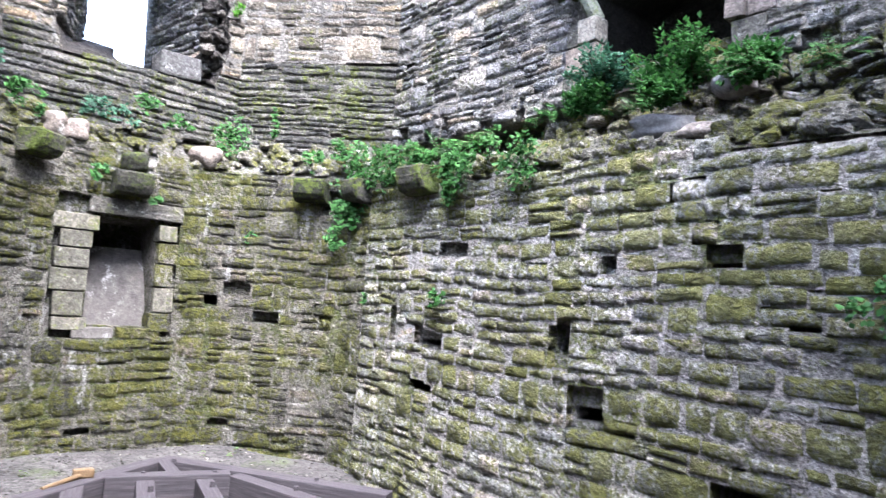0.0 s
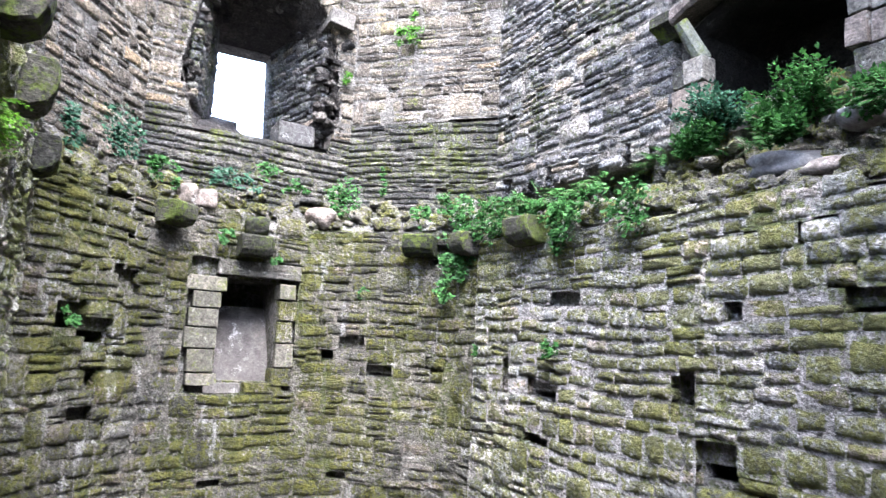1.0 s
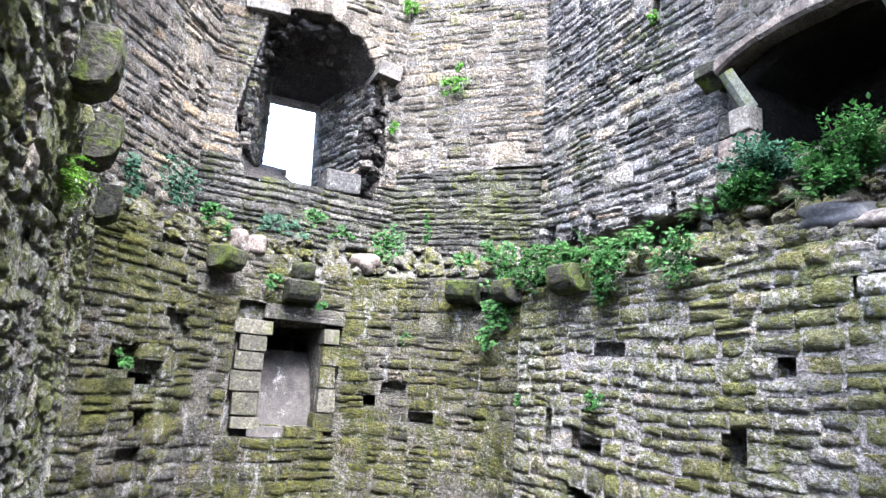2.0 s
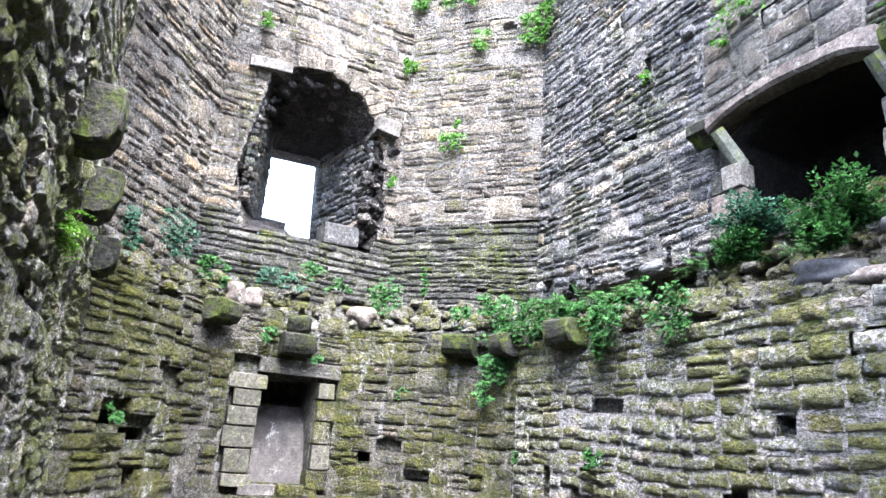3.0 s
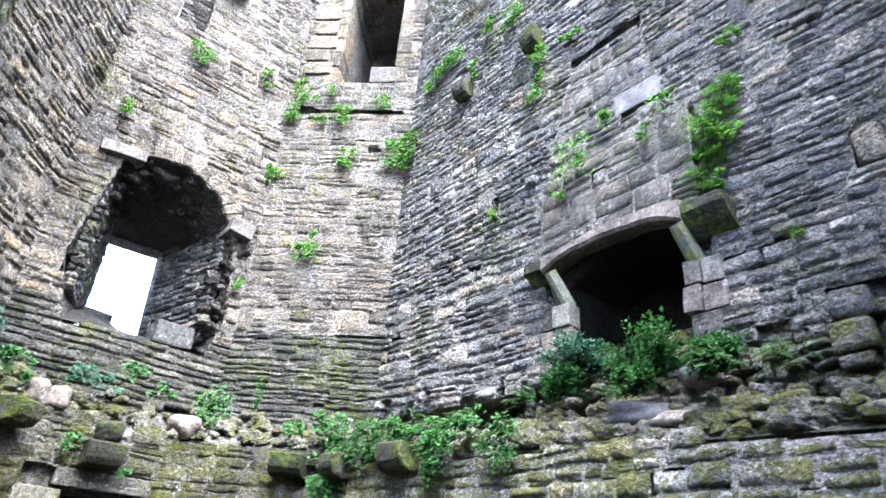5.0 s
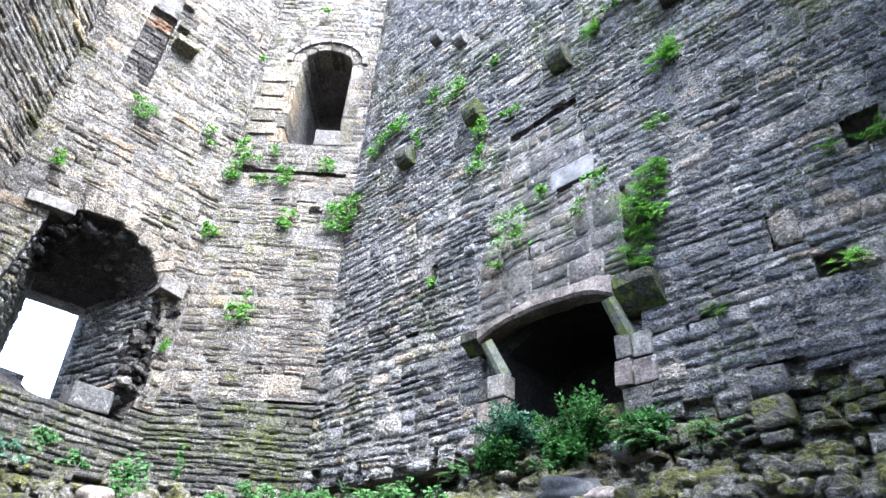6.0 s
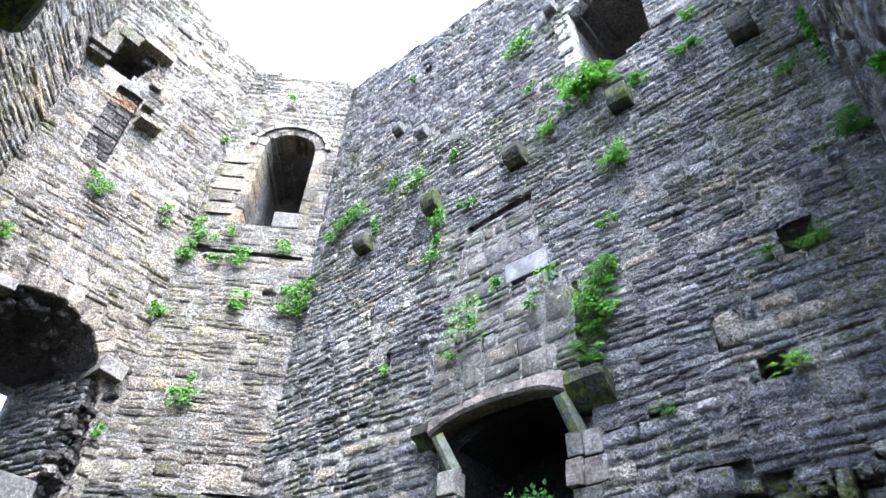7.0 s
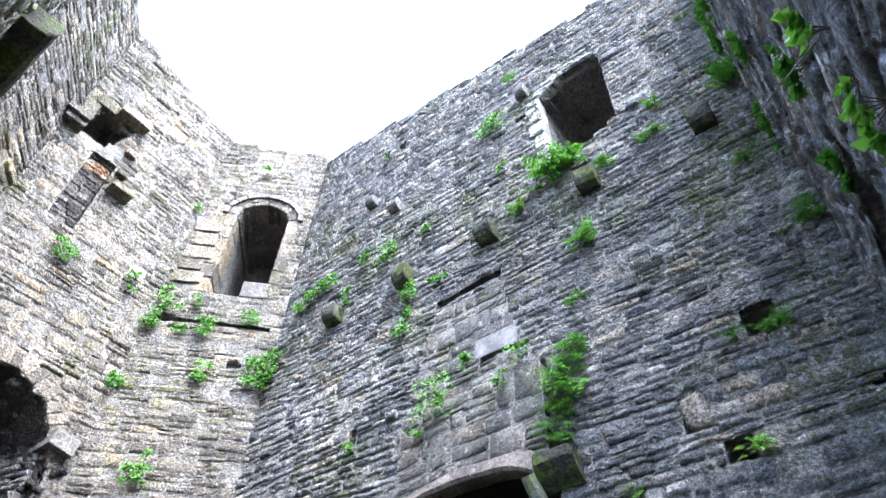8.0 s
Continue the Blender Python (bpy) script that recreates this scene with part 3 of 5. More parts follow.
sec_in = [sec_in[k] for k in (0, 0, 1, 1, 2, 4, 5, 6, 8, 9, 10)]
ev, ef = [], []
rings = [0.0, 0.12, 0.3, 0.5, 0.75, 1.0]
for t in rings:
    for (a, b), (c, d) in zip(sec_in, sec_out):
        q = Vector((-7.53 - 1.57 * t, a + (c - a) * t, b + (d - b) * t))
        ev.append(q + noise.noise_vector(q * 4.0) * (0.05 if 0 < t < 1 else 0.0))
n = len(sec_in)
for r in range(len(rings) - 1):
    for k in range(n):
        a, b = r * n + k, r * n + (k + 1) % n
        ef.append((a, b, b + n, a + n))
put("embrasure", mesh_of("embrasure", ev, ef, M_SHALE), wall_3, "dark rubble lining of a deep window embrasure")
ov, of = [], []                                    # the outer leaf round the light
outer = [(-0.6, 2.7), (3.6, 2.7), (3.6, 12.2), (-0.6, 12.2)]
light = [(1.34, 4.3), (2.17, 4.3), (2.1, 5.66), (1.36, 5.64)]
for x in (-9.1, -9.4):
    ov += [(x, y, z) for y, z in outer] + [(x, y, z) for y, z in light]
for k in range(4):
    m_ = (k + 1) % 4
    of += [(k, m_, 4 + m_, 4 + k), (8 + k, 12 + k, 12 + m_, 8 + m_), (4 + k, 4 + m_, 12 + m_, 12 + k), (k, 8 + k, 8 + m_, m_)]
put("outer_leaf", mesh_of("outer_leaf", ov, of, M_MORTUP), wall_3, "outer stone leaf of the wall")
bm = bmesh.new()
box_bm(bm, -9.1, -8.13, -0.6, 0.45, 2.7, 12.1, 0)
box_bm(bm, -9.1, -8.13, 2.75, 3.6, 2.7, 12.0, 0)
box_bm(bm, -9.1, -8.13, 0.45, 2.75, 6.3, 12.0, 0)
part("core", bm, M_MORTUP, wall_3, "rubble core of the wall")

# ledge where the upper floor rested
lv, lf = [], []
strip = [L_LA.world(L_LA.length * k / 30, -0.02, 2.93) for k in range(30)] + [L_LC.world(6.0 * k / 12, -0.02, 2.8 - 0.02 * k) for k in range(13)]
back = []
for p in strip:
    q = Vector((p[0] + 3.4, p[1] - 1.8, 0))
    w = Vector((q.x if p[0] < -5.75 else 0.0, q.y if p[0] < -5.75 else 1.0, 0)).normalized()
    deep = 0.5 if p[0] < -5.75 else 0.9
    back.append((p[0] + w.x * deep, p[1] + w.y * deep, 3.3 if p[0] < -5.75 else 3.16))
for a, b in zip(strip, back):
    mid = [(u + v) / 2 for u, v in zip(a, b)]
    lv += [Vector(a), Vector((mid[0], mid[1], mid[2] - 0.02)), Vector(b)]
for k in range(len(strip) - 1):
    for j in range(2):
        a = k * 3 + j
        lf.append((a, a + 3, a + 4, a + 1))
ledge = put("ledge", mesh_of("ledge", lv, lf, M_MORTLOW), None, "rubble ledge that carried the upper floor", "structure")

# torn rubble face under the foot of the grey wall, hollowed out in places
L_R = Line([(-6.45, 4.14), (-5.6, 4.18), (-5.25, 4.42), (-4.3, 4.4), (-3.9, 4.16), (-2.2, 4.07), (-1.2, 4.1), (0.25, 4.06)])
wall_10 = wall_body("wall_10", L_R, 2.6, flat(3.6), 0.3, [], M_MORTLOW, "torn rubble face under the foot of the grey wall", deep=0.6, ends=(0.2, 0.5))


def blob(rng, size, flat_by=0.6):
    """A loose broken stone."""
    bm = bmesh.new()
    bmesh.ops.create_icosphere(bm, subdivisions=2, radius=0.5)
    off = Vector((rng.uniform(0, 50), rng.uniform(0, 50), rng.uniform(0, 50)))
    for v in bm.verts:
        c = v.co
        c = Vector((max(-0.36, min(0.36, c.x)), max(-0.36, min(0.36, c.y)), max(-0.36, min(0.36, c.z))))
        v.co = c * (1.3 + 0.5 * noise.noise(c * 2.0 + off))
        v.co = Vector((v.co.x * size, v.co.y * size * rng.uniform(0.97, 1.03) * 0.8, v.co.z * size * flat_by))
    vs, fs = [v.co.copy() for v in bm.verts], [[v.index for v in f.verts] for f in bm.faces]
    bm.free()
    return vs, fs


def scatter(name, spots, sizes, material, rng, parent, label, flat_by=0.6):
    verts, faces = [], []
    kinds = [blob(rng, 1.0, flat_by) for _ in range(9)]
    for p in spots:
        vs, fs = rng.choice(kinds)
        m = Matrix.Translation(p) @ Euler((rng.gauss(0, 0.25), rng.gauss(0, 0.25), rng.uniform(0, 6.3))).to_matrix().to_4x4() @ Matrix.Scale(rng.uniform(*sizes), 4)
        base = len(verts)
        verts += [m @ v for v in vs]
        faces += [[i + base for i in f] for f in fs]
    return put(name, mesh_of(name, verts, faces, material), parent, label, "stuff")


spots = []
for k in range(800):
    t = RNG.random() ** 1.2
    i = RNG.randrange(30, len(strip) - 1) if RNG.random() < 0.7 else RNG.randrange(0, 31)
    f = RNG.random()
    a, b = Vector(strip[i]).lerp(Vector(strip[i + 1]), f), Vector(back[i]).lerp(Vector(back[i + 1]), f)
    p = a.lerp(b, 0.04 + 0.92 * t)
    p.z += 0.1 * RNG.random()
    spots.append(p)
scatter("rubble", spots, (0.05, 0.2), M_RUBBLE, RNG, None, "broken mossy stones along the ledge")

# sooty lining of the fireplace, following its opening
fv, ff = [], []
for o, k in ((0.0, 1.03), (-0.06, 0.9), (-0.82, 0.86)):
    for q, z in FIRE:
        fv.append(Vector(L_C.world(3.26 + (q - 3.26) * k, o, 3.9 + (z - 3.9) * k)))
nf = len(FIRE)
for r in range(2):
    for k in range(nf):
        a, b = r * nf + k, r * nf + (k + 1) % nf
        ff.append((a, b, b + nf, a + nf))
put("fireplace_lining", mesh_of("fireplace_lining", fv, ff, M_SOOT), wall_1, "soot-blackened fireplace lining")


# ---------------------------------------------------------------- things built of stone
def corbel(line, s, z, w, h, out, material, label, group):
    """A stone bracket that once carried a floor beam: square end, rounded under."""
    prof = [(-0.25, -h / 2 + 0.02), (out * 0.45, -h / 2), (out * 0.8, -h / 2 + h * 0.12), (out * 0.96, -h / 2 + h * 0.36), (out, h * 0.1), (out, h / 2 - 0.02), (out - 0.02, h / 2), (-0.25, h / 2)]
    bm = bmesh.new()
    rows = []
    for x in (-w / 2, -w / 2 + 0.012, -w / 6, w / 6, w / 2 - 0.012, w / 2):
        sh = 0.93 if abs(x) == w / 2 else 1.0
        rows.append([bm.verts.new((x, -(o * (sh if o > 0 else 1)), zz * sh)) for o, zz in prof])
    for r, q in zip(rows, rows[1:]):
        for k in range(len(prof)):
            m_ = (k + 1) % len(prof)
            bm.faces.new((r[k], r[m_], q[m_], q[k]))
    bm.faces.new(rows[0])
    bm.faces.new(rows[-1][::-1])
    off = Vector((s * 3.7, z * 2.1, w * 11))
    for v in bm.verts:
        v.co += noise.noise_vector(v.co * 7 + off) * 0.018
    me = bpy.data.meshes.new("corbel")
    bmesh.ops.recalc_face_normals(bm, faces=bm.faces)
    bm.to_mesh(me)
    bm.free()
    me.materials.append(material)
    ob = new("corbel", me)
    ob.matrix_basis = line.matrix(s, 0.0, z)
    return tagged(ob, label, "stone corbel", group)


for x, z in ((-5.05, 7.28), (-3.9, 7.29), (-2.7, 7.29), (-1.45, 7.26), (-0.25, 7.28)):
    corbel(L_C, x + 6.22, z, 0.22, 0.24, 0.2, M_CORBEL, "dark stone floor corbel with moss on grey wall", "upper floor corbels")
for x, z in ((-4.71, 9.33), (-4.22, 8.88), (-2.1, 9.75)):
    corbel(L_C, x + 6.22, z, 0.16, 0.17, 0.16, M_SILL, "small grey stone corbel high on grey wall", "small corbels")
for x, w in ((-3.3, 0.26), (-4.9, 1.05)):
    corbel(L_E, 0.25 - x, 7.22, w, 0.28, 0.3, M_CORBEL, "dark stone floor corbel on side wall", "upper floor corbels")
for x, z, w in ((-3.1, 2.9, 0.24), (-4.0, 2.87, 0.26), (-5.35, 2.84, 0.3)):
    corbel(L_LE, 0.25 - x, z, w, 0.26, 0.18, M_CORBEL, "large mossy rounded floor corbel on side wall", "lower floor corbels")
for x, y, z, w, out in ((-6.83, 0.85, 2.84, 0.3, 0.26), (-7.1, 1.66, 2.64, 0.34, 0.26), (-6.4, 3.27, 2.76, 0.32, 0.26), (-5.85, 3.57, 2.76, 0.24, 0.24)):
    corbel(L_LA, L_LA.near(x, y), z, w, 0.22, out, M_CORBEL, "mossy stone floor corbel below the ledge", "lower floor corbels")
corbel(L_LC, L_LC.near(-4.85, 3.57), 2.76, 0.34, 0.24, 0.24, M_CORBEL, "broken stone floor corbel below the ledge", "lower floor corbels")


def loose_stone(p, size, material, label, flat_by=0.7, turn=0.0):
    bm = bmesh.new()
    bmesh.ops.create_icosphere(bm, subdivisions=3, radius=0.5)
    off = Vector((p[0] * 7, p[1] * 5, p[2] * 3))
    for v in bm.verts:
        c = Vector((max(-0.42, min(0.42, v.co.x)), max(-0.42, min(0.42, v.co.y)), max(-0.42, min(0.42, v.co.z))))
        c *= 1.12 + 0.42 * noise.noise(c * 2.1 + off) + 0.16 * noise.noise(c * 6.0 + off)
        v.co = Vector((c.x, c.y * 0.8, c.z * flat_by)) * size
    me = bpy.data.meshes.new("loose_stone")
    bm.to_mesh(me)
    bm.free()
    me.materials.append(material)
    me.polygons.foreach_set("use_smooth", [True] * len(me.polygons))
    ob = new("loose_stone", me)
    ob.matrix_basis = pose(*p, 0, 0, turn)
    return tagged(ob, label, "loose stone", "loose stones on the ledge")


loose_stone((-7.16, 2.38, 3.06), 0.32, M_PINK, "rounded pinkish boulder resting on the ledge", 0.8, 20)
loose_stone((-7.05, 1.66, 2.85), 0.3, M_CORBEL, "square grey stone resting on a corbel", 0.75, 5)
loose_stone((-7.1, 0.98, 3.08), 0.24, M_PINK, "upright reddish stone on the ledge", 1.0, 40)
loose_stone((-7.12, 1.16, 3.08), 0.22, M_PINK, "upright reddish stone on the ledge", 1.0, 70)
loose_stone((-2.98, 3.68, 2.8), 0.32, M_RUBBLE, "large rounded pitted boulder on the ledge", 0.55, 10)
loose_stone((-2.35, 3.72, 2.8), 0.3, M_PINK, "brown slab of stone on the ledge", 0.4, 0)
loose_stone((-2.66, 3.8, 2.9), 0.42, M_LIME, "pale lump of old lime mortar on the ledge", 0.4, 25)
loose_stone((-2.25, 3.86, 3.12), 0.26, M_LIME, "pale lump of old lime mortar on the ledge", 0.5, 80)
loose_stone((-1.95, 3.76, 2.86), 0.24, M_RUBBLE, "mossy broken stone on the ledge", 0.5, 30)


def block(name, parent, x0, x1, y0, y1, z0, z1, material, label="", bevel=0.012, rough=0.012, cuts=1):
    bm = bmesh.new()
    box_bm(bm, x0, x1, y0, y1, z0, z1, bevel, rough, cuts)
    return part(name, bm, material, parent, label)


# fireplace on the grey wall: arched lintel, brackets, jamb stones, sooty back and a leaning hood
fire = thing("fireplace", "ruined pink sandstone fireplace with arched lintel and hood", "fireplace", at=(0, 0, 0))


def lintel_under(x):
    u = (x + 2.95) / 0.67
    return 4.27 + 0.125 * (1 - min(1.0, abs(u)) ** 3.2)


for x0, x1 in ((-3.62, -3.235), (-3.23, -2.725), (-2.72, -2.28)):      # three arched stones
    bm = bmesh.new()
    rows = []
    for k in range(9):
        x = x0 + (x1 - x0) * k / 8
        lo = lintel_under(x)
        hi = 4.385 + 0.115 * (1 - abs((x + 2.8) / 0.82) ** 2)
        rows.append([bm.verts.new(q) for q in ((x, 3.885, lo), (x, 3.86, lo + 0.025), (x, 3.86, hi), (x, 4.12, hi), (x, 4.12, lo + 0.03), (x, 3.95, lo))])
    for r, q in zip(rows, rows[1:]):
        for k in range(6):
            bm.faces.new((r[k], r[(k + 1) % 6], q[(k + 1) % 6], q[k]))
    bm.faces.new(rows[0])
    bm.faces.new(rows[-1])
    for v in bm.verts:
        v.co += noise.noise_vector(v.co * 6) * 0.01
    part("lintel", bm, M_PINK, fire, "arched pink sandstone lintel stone")
for top_p, low_p in (((-3.53, 3.885, 4.26), (-3.46, 4.06, 3.97)), ((-2.33, 3.885, 4.27), (-2.28, 4.06, 3.99))):
    bm = bmesh.new()                                # eight-sided bracket shaft leaning out from the jamb to the lintel
    a, b = Vector(low_p), Vector(top_p)
    bmesh.ops.create_cone(bm, cap_ends=True, segments=8, radius1=0.066, radius2=0.056, depth=(b - a).length, matrix=Matrix.Translation((a + b) / 2) @ (b - a).to_track_quat("Z", "Y").to_matrix().to_4x4())
    for v in bm.verts:
        v.co += noise.noise_vector(v.co * 9) * 0.008
    part("bracket", bm, M_BRACKET, fire, "pale mossy eight-sided stone bracket")
for x0, x1, z0, z1, y, m_ in ((-3.58, -3.41, 3.79, 3.98, 3.97, M_DRESS), (-3.72, -3.6, 3.8, 3.99, 4.01, M_HOOD), (-3.72, -3.41, 3.57, 3.78, 3.99, M_PINK), (-3.75, -3.46, 3.36, 3.56, 4.01, M_HOOD),
                           (-2.37, -2.25, 3.83, 4.01, 3.99, M_DRESS), (-2.245, -2.1, 3.82, 4.0, 4.01, M_DRESS), (-2.39, -2.26, 3.62, 3.82, 3.99, M_PINK), (-2.255, -2.08, 3.62, 3.81, 4.02, M_PINK), (-2.36, -2.14, 3.42, 3.61, 4.02, M_HOOD)):
    block("jamb_stone", fire, x0, x1, y, 4.13, z0, z1, m_, bevel=0.014)
for x0, x1, z0, z1, y in ((-2.285, -1.95, 4.16, 4.4, 3.86), (-3.86, -3.63, 4.24, 4.42, 3.9)):
    bm = bmesh.new()                                # end stone of the hood, undercut towards the wall
    rows = []
    for x in (x0, x0 + 0.02, (x0 + x1) / 2, x1 - 0.03, x1):
        e = 0.012 if x in (x0, x1) else 0.0
        rows.append([bm.verts.new(q) for q in ((x, y + e, z1 - 0.08), (x, y + e, z1 - e), (x, 4.12, z1 - e), (x, 4.12, z0), (x, 4.04, z0 + 0.01), (x, (y + 4.04) / 2, z0 + 0.07))])
    for r, q in zip(rows, rows[1:]):
        for k in range(6):
            bm.faces.new((r[k], r[(k + 1) % 6], q[(k + 1) % 6], q[k]))
    bm.faces.new(rows[0])
    bm.faces.new(rows[-1])
    for v in bm.verts:
        v.co += noise.noise_vector(v.co * 7) * 0.012
    part("bracket_stone", bm, M_CORBEL, fire, "dark mossy end stone under the hood")
bm = bmesh.new()                                    # wedge of masonry behind the lower hood stones
lo_r = [bm.verts.new(q) for q in ((-3.7, 4.05, 4.46), (-2.2, 3.99, 4.46), (-2.2, 4.1, 4.4), (-3.7, 4.1, 4.4))]
hi_r = [bm.verts.new(q) for q in ((-3.66, 4.06, 5.28), (-2.2, 4.0, 5.24), (-2.2, 4.1, 5.3), (-3.66, 4.1, 5.3))]
for k in range(4):
    bm.faces.new((lo_r[k], lo_r[(k + 1) % 4], hi_r[(k + 1) % 4], hi_r[k]))
bm.faces.new(lo_r)
bm.faces.new(hi_r)
part("hood", bm, M_MORTUP, fire, "leaning stone hood core")
for a, b, z0, z1, cut, seed in (((-3.76, 4.035), (-2.18, 3.955), 4.42, 5.3, [[(0.1, 4.3), (1.48, 4.3), (1.4, 4.47), (0.9, 4.515), (0.4, 4.47), (0.16, 4.4)]], 51),
                                ((-3.7, 4.05), (-2.45, 4.03), 5.3, 6.6, [[(-0.2, 5.9), (0.1, 5.9), (0.17, 6.1), (0.33, 6.7), (-0.2, 6.7)], [(1.2, 5.9), (1.5, 5.9), (1.5, 6.7), (1.12, 6.7)], [(0.86, 5.67), (1.26, 5.67), (1.26, 5.87), (0.86, 5.87)]], 53)):
    side = Line([a, b])
    st = lay(side, z0, flat(z1), (0.1, 0.2), (0.13, 0.4), cut, random.Random(seed), missing=0.0, tall=0.1, split=0.25, slim=3.2, wave=0.0)
    masonry(fire, side, st, M_HOOD, lambda s, z: True, random.Random(seed + 1), label="squared hood stones", even=0.4, mortar=M_MORTUP, fill=0.008)
block("block", fire, -2.9, -2.44, 4.015, 4.1, 5.66, 5.88, M_LIME, "pale limestone block")
block("block", fire, -2.92, -2.46, 4.02, 4.1, 5.885, 6.02, M_HOOD)
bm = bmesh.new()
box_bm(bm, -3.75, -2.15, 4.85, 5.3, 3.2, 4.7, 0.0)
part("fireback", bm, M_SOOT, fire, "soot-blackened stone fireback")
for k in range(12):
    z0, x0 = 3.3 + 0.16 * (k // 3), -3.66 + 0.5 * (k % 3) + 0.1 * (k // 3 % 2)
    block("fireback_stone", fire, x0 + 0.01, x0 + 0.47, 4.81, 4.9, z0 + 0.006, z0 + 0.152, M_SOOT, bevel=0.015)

# window high in the grey wall
def frame_stones(line, name, parent, poly, wide, material, out=0.03, deep=0.3, every=0.24, label="", skip=()):
    """Dressed stones round an opening, one object each."""
    n = len(poly)
    cx, cz = sum(p[0] for p in poly) / n, sum(p[1] for p in poly) / n
    for k in range(n):
        if k in skip:
            continue
        (a, b), (c, d) = poly[k], poly[(k + 1) % n]
        length = math.hypot(c - a, d - b)
        parts = max(1, round(length / every))
        nx, nz = (d - b) / length, -(c - a) / length
        if nx * ((a + c) / 2 - cx) + nz * ((b + d) / 2 - cz) < 0:
            nx, nz = -nx, -nz
        for j in range(parts):
            t0, t1 = j / parts + 0.006, (j + 1) / parts - 0.006
            extra = wide * (1.0 + 0.35 * ((j + k) % 2))
            p, q = (a + (c - a) * t0, b + (d - b) * t0), (a + (c - a) * t1, b + (d - b) * t1)
            bm = bmesh.new()
            vs = []
            for o in (out + 0.01 * RNG.random(), -deep):
                for (s, z), e in ((p, -0.012), (q, -0.012), (q, extra), (p, extra)):
                    vs.append(bm.verts.new(line.world(s + nx * e, o, z + nz * e)))
            for f in ((0, 1, 2, 3), (7, 6, 5, 4), (0, 4, 5, 1), (1, 5, 6, 2), (2, 6, 7, 3), (3, 7, 4, 0)):
                bm.faces.new([vs[i] for i in f])
            bmesh.ops.bevel(bm, geom=list(bm.edges), offset=0.012, segments=1, affect="EDGES")
            part(name, bm, material, parent, label)


window_1 = thing("window_1", "shouldered stone window opening with pale dressed jambs", "window", kind="structure")
frame_stones(L_C, "jamb_stone", window_1, WIN3, 0.15, M_JAMB, 0.016, 0.16, 0.3, skip=(0, 1))
door_1 = thing("door_1", "arched stone doorway with pale dressed jambs", "doorway", kind="structure")
frame_stones(L_B, "jamb_stone", door_1, DOOR, 0.15, M_UPA, 0.022, 0.4, 0.3, skip=(0,))
bm = bmesh.new()                                    # hood mould over the doorway
for k in range(10):
    a0, a1 = math.pi * k / 10, math.pi * (k + 1) / 10 - 0.03
    vs = []
    for o in (0.065, 0.0):
        for a, r in ((a0, 0.02), (a1, 0.02), (a1, 0.1), (a0, 0.1)):
            vs.append(bm.verts.new(L_B.world(1.04 + math.cos(a) * (0.42 + 0.13 + r), o, 9.96 + math.sin(a) * (0.34 + 0.13 + r))))
    for f in ((0, 1, 2, 3), (7, 6, 5, 4), (0, 4, 5, 1), (1, 5, 6, 2), (2, 6, 7, 3), (3, 7, 4, 0)):
        bm.faces.new([vs[i] for i in f])
part("hood_mould", bm, M_DRESS, door_1, "curved stone hood mould")
for s, z, w, h in ((0.28, 9.62, 0.4, 0.28), (0.3, 9.3, 0.36, 0.26), (0.3, 9.0, 0.44, 0.25), (0.26, 8.74, 0.34, 0.22), (0.3, 8.48, 0.42, 0.22)):
    bm = bmesh.new()
    box_bm(bm, -w / 2, w / 2, -0.05, 0.2, -h / 2, h / 2, 0.012, 0.008, 1, turn=L_B.matrix(s, 0, z))
    part("jamb_block", bm, M_UPA, door_1)
bm = bmesh.new()
box_bm(bm, -0.2, 0.2, -0.03, 0.45, -0.15, 0.15, 0.02, 0.01, 1, turn=L_B.matrix(1.3, 0, 8.36))
part("sill_block", bm, M_DRESS, door_1, "broken pale sill block")
window_2 = thing("window_2", "ruined arched window embrasure open to the sky", "window", kind="structure")
frame_stones(L_A, "voussoir", window_2, WIN, 0.17, M_UPA, 0.03, 0.35, 0.13, skip=(0, 1, 2, 8, 9, 10))
for y, z, w, h, o in ((2.52, 5.58, 0.3, 0.2, 0.16), (0.98, 5.98, 0.5, 0.14, 0.1)):
    bm = bmesh.new()
    box_bm(bm, -w / 2, w / 2, -o, 0.4, -h / 2, h / 2, 0.015, 0.012, 1, turn=L_A.matrix(y - 0.5, 0, z, 0.15 if y > 2 else -0.1))
    part("spring_stone", bm, M_DRESS, window_2, "pale projecting springer stone")
bm = bmesh.new()
box_bm(bm, -0.22, 0.22, -0.02, 0.35, -0.13, 0.13, 0.03, 0.02, 1, turn=L_A.matrix(1.62, 0, 4.08))
part("sill_stone", bm, M_SILL, window_2, "worn grey sill block")
jag = []
rj = random.Random(8)
for k in range(46):                                 # torn masonry on both sides of the embrasure
    right = k % 3
    z = rj.uniform(4.0, 5.5)
    jag.append(Vector((-7.6 - rj.uniform(0, 0.3), (2.52 if right else 0.98) + rj.uniform(-0.16, 0.08), z)))
for k in range(110):
    a = rj.uniform(-0.35, math.pi + 0.35)
    q = rj.uniform(0, 0.9)
    jag.append(Vector((-7.55 - q, 1.74 + math.cos(a) * (0.84 - 0.28 * q) + rj.uniform(-0.05, 0.05), 5.25 + math.sin(a) * (0.86 - 0.25 * q) + rj.uniform(-0.05, 0.05))))
for k in range(60):
    jag.append(Vector((-7.5 - rj.uniform(0, 0.22), rj.uniform(2.36, 2.66), rj.uniform(4.1, 5.5))))
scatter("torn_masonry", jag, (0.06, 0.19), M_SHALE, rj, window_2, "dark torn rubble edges")
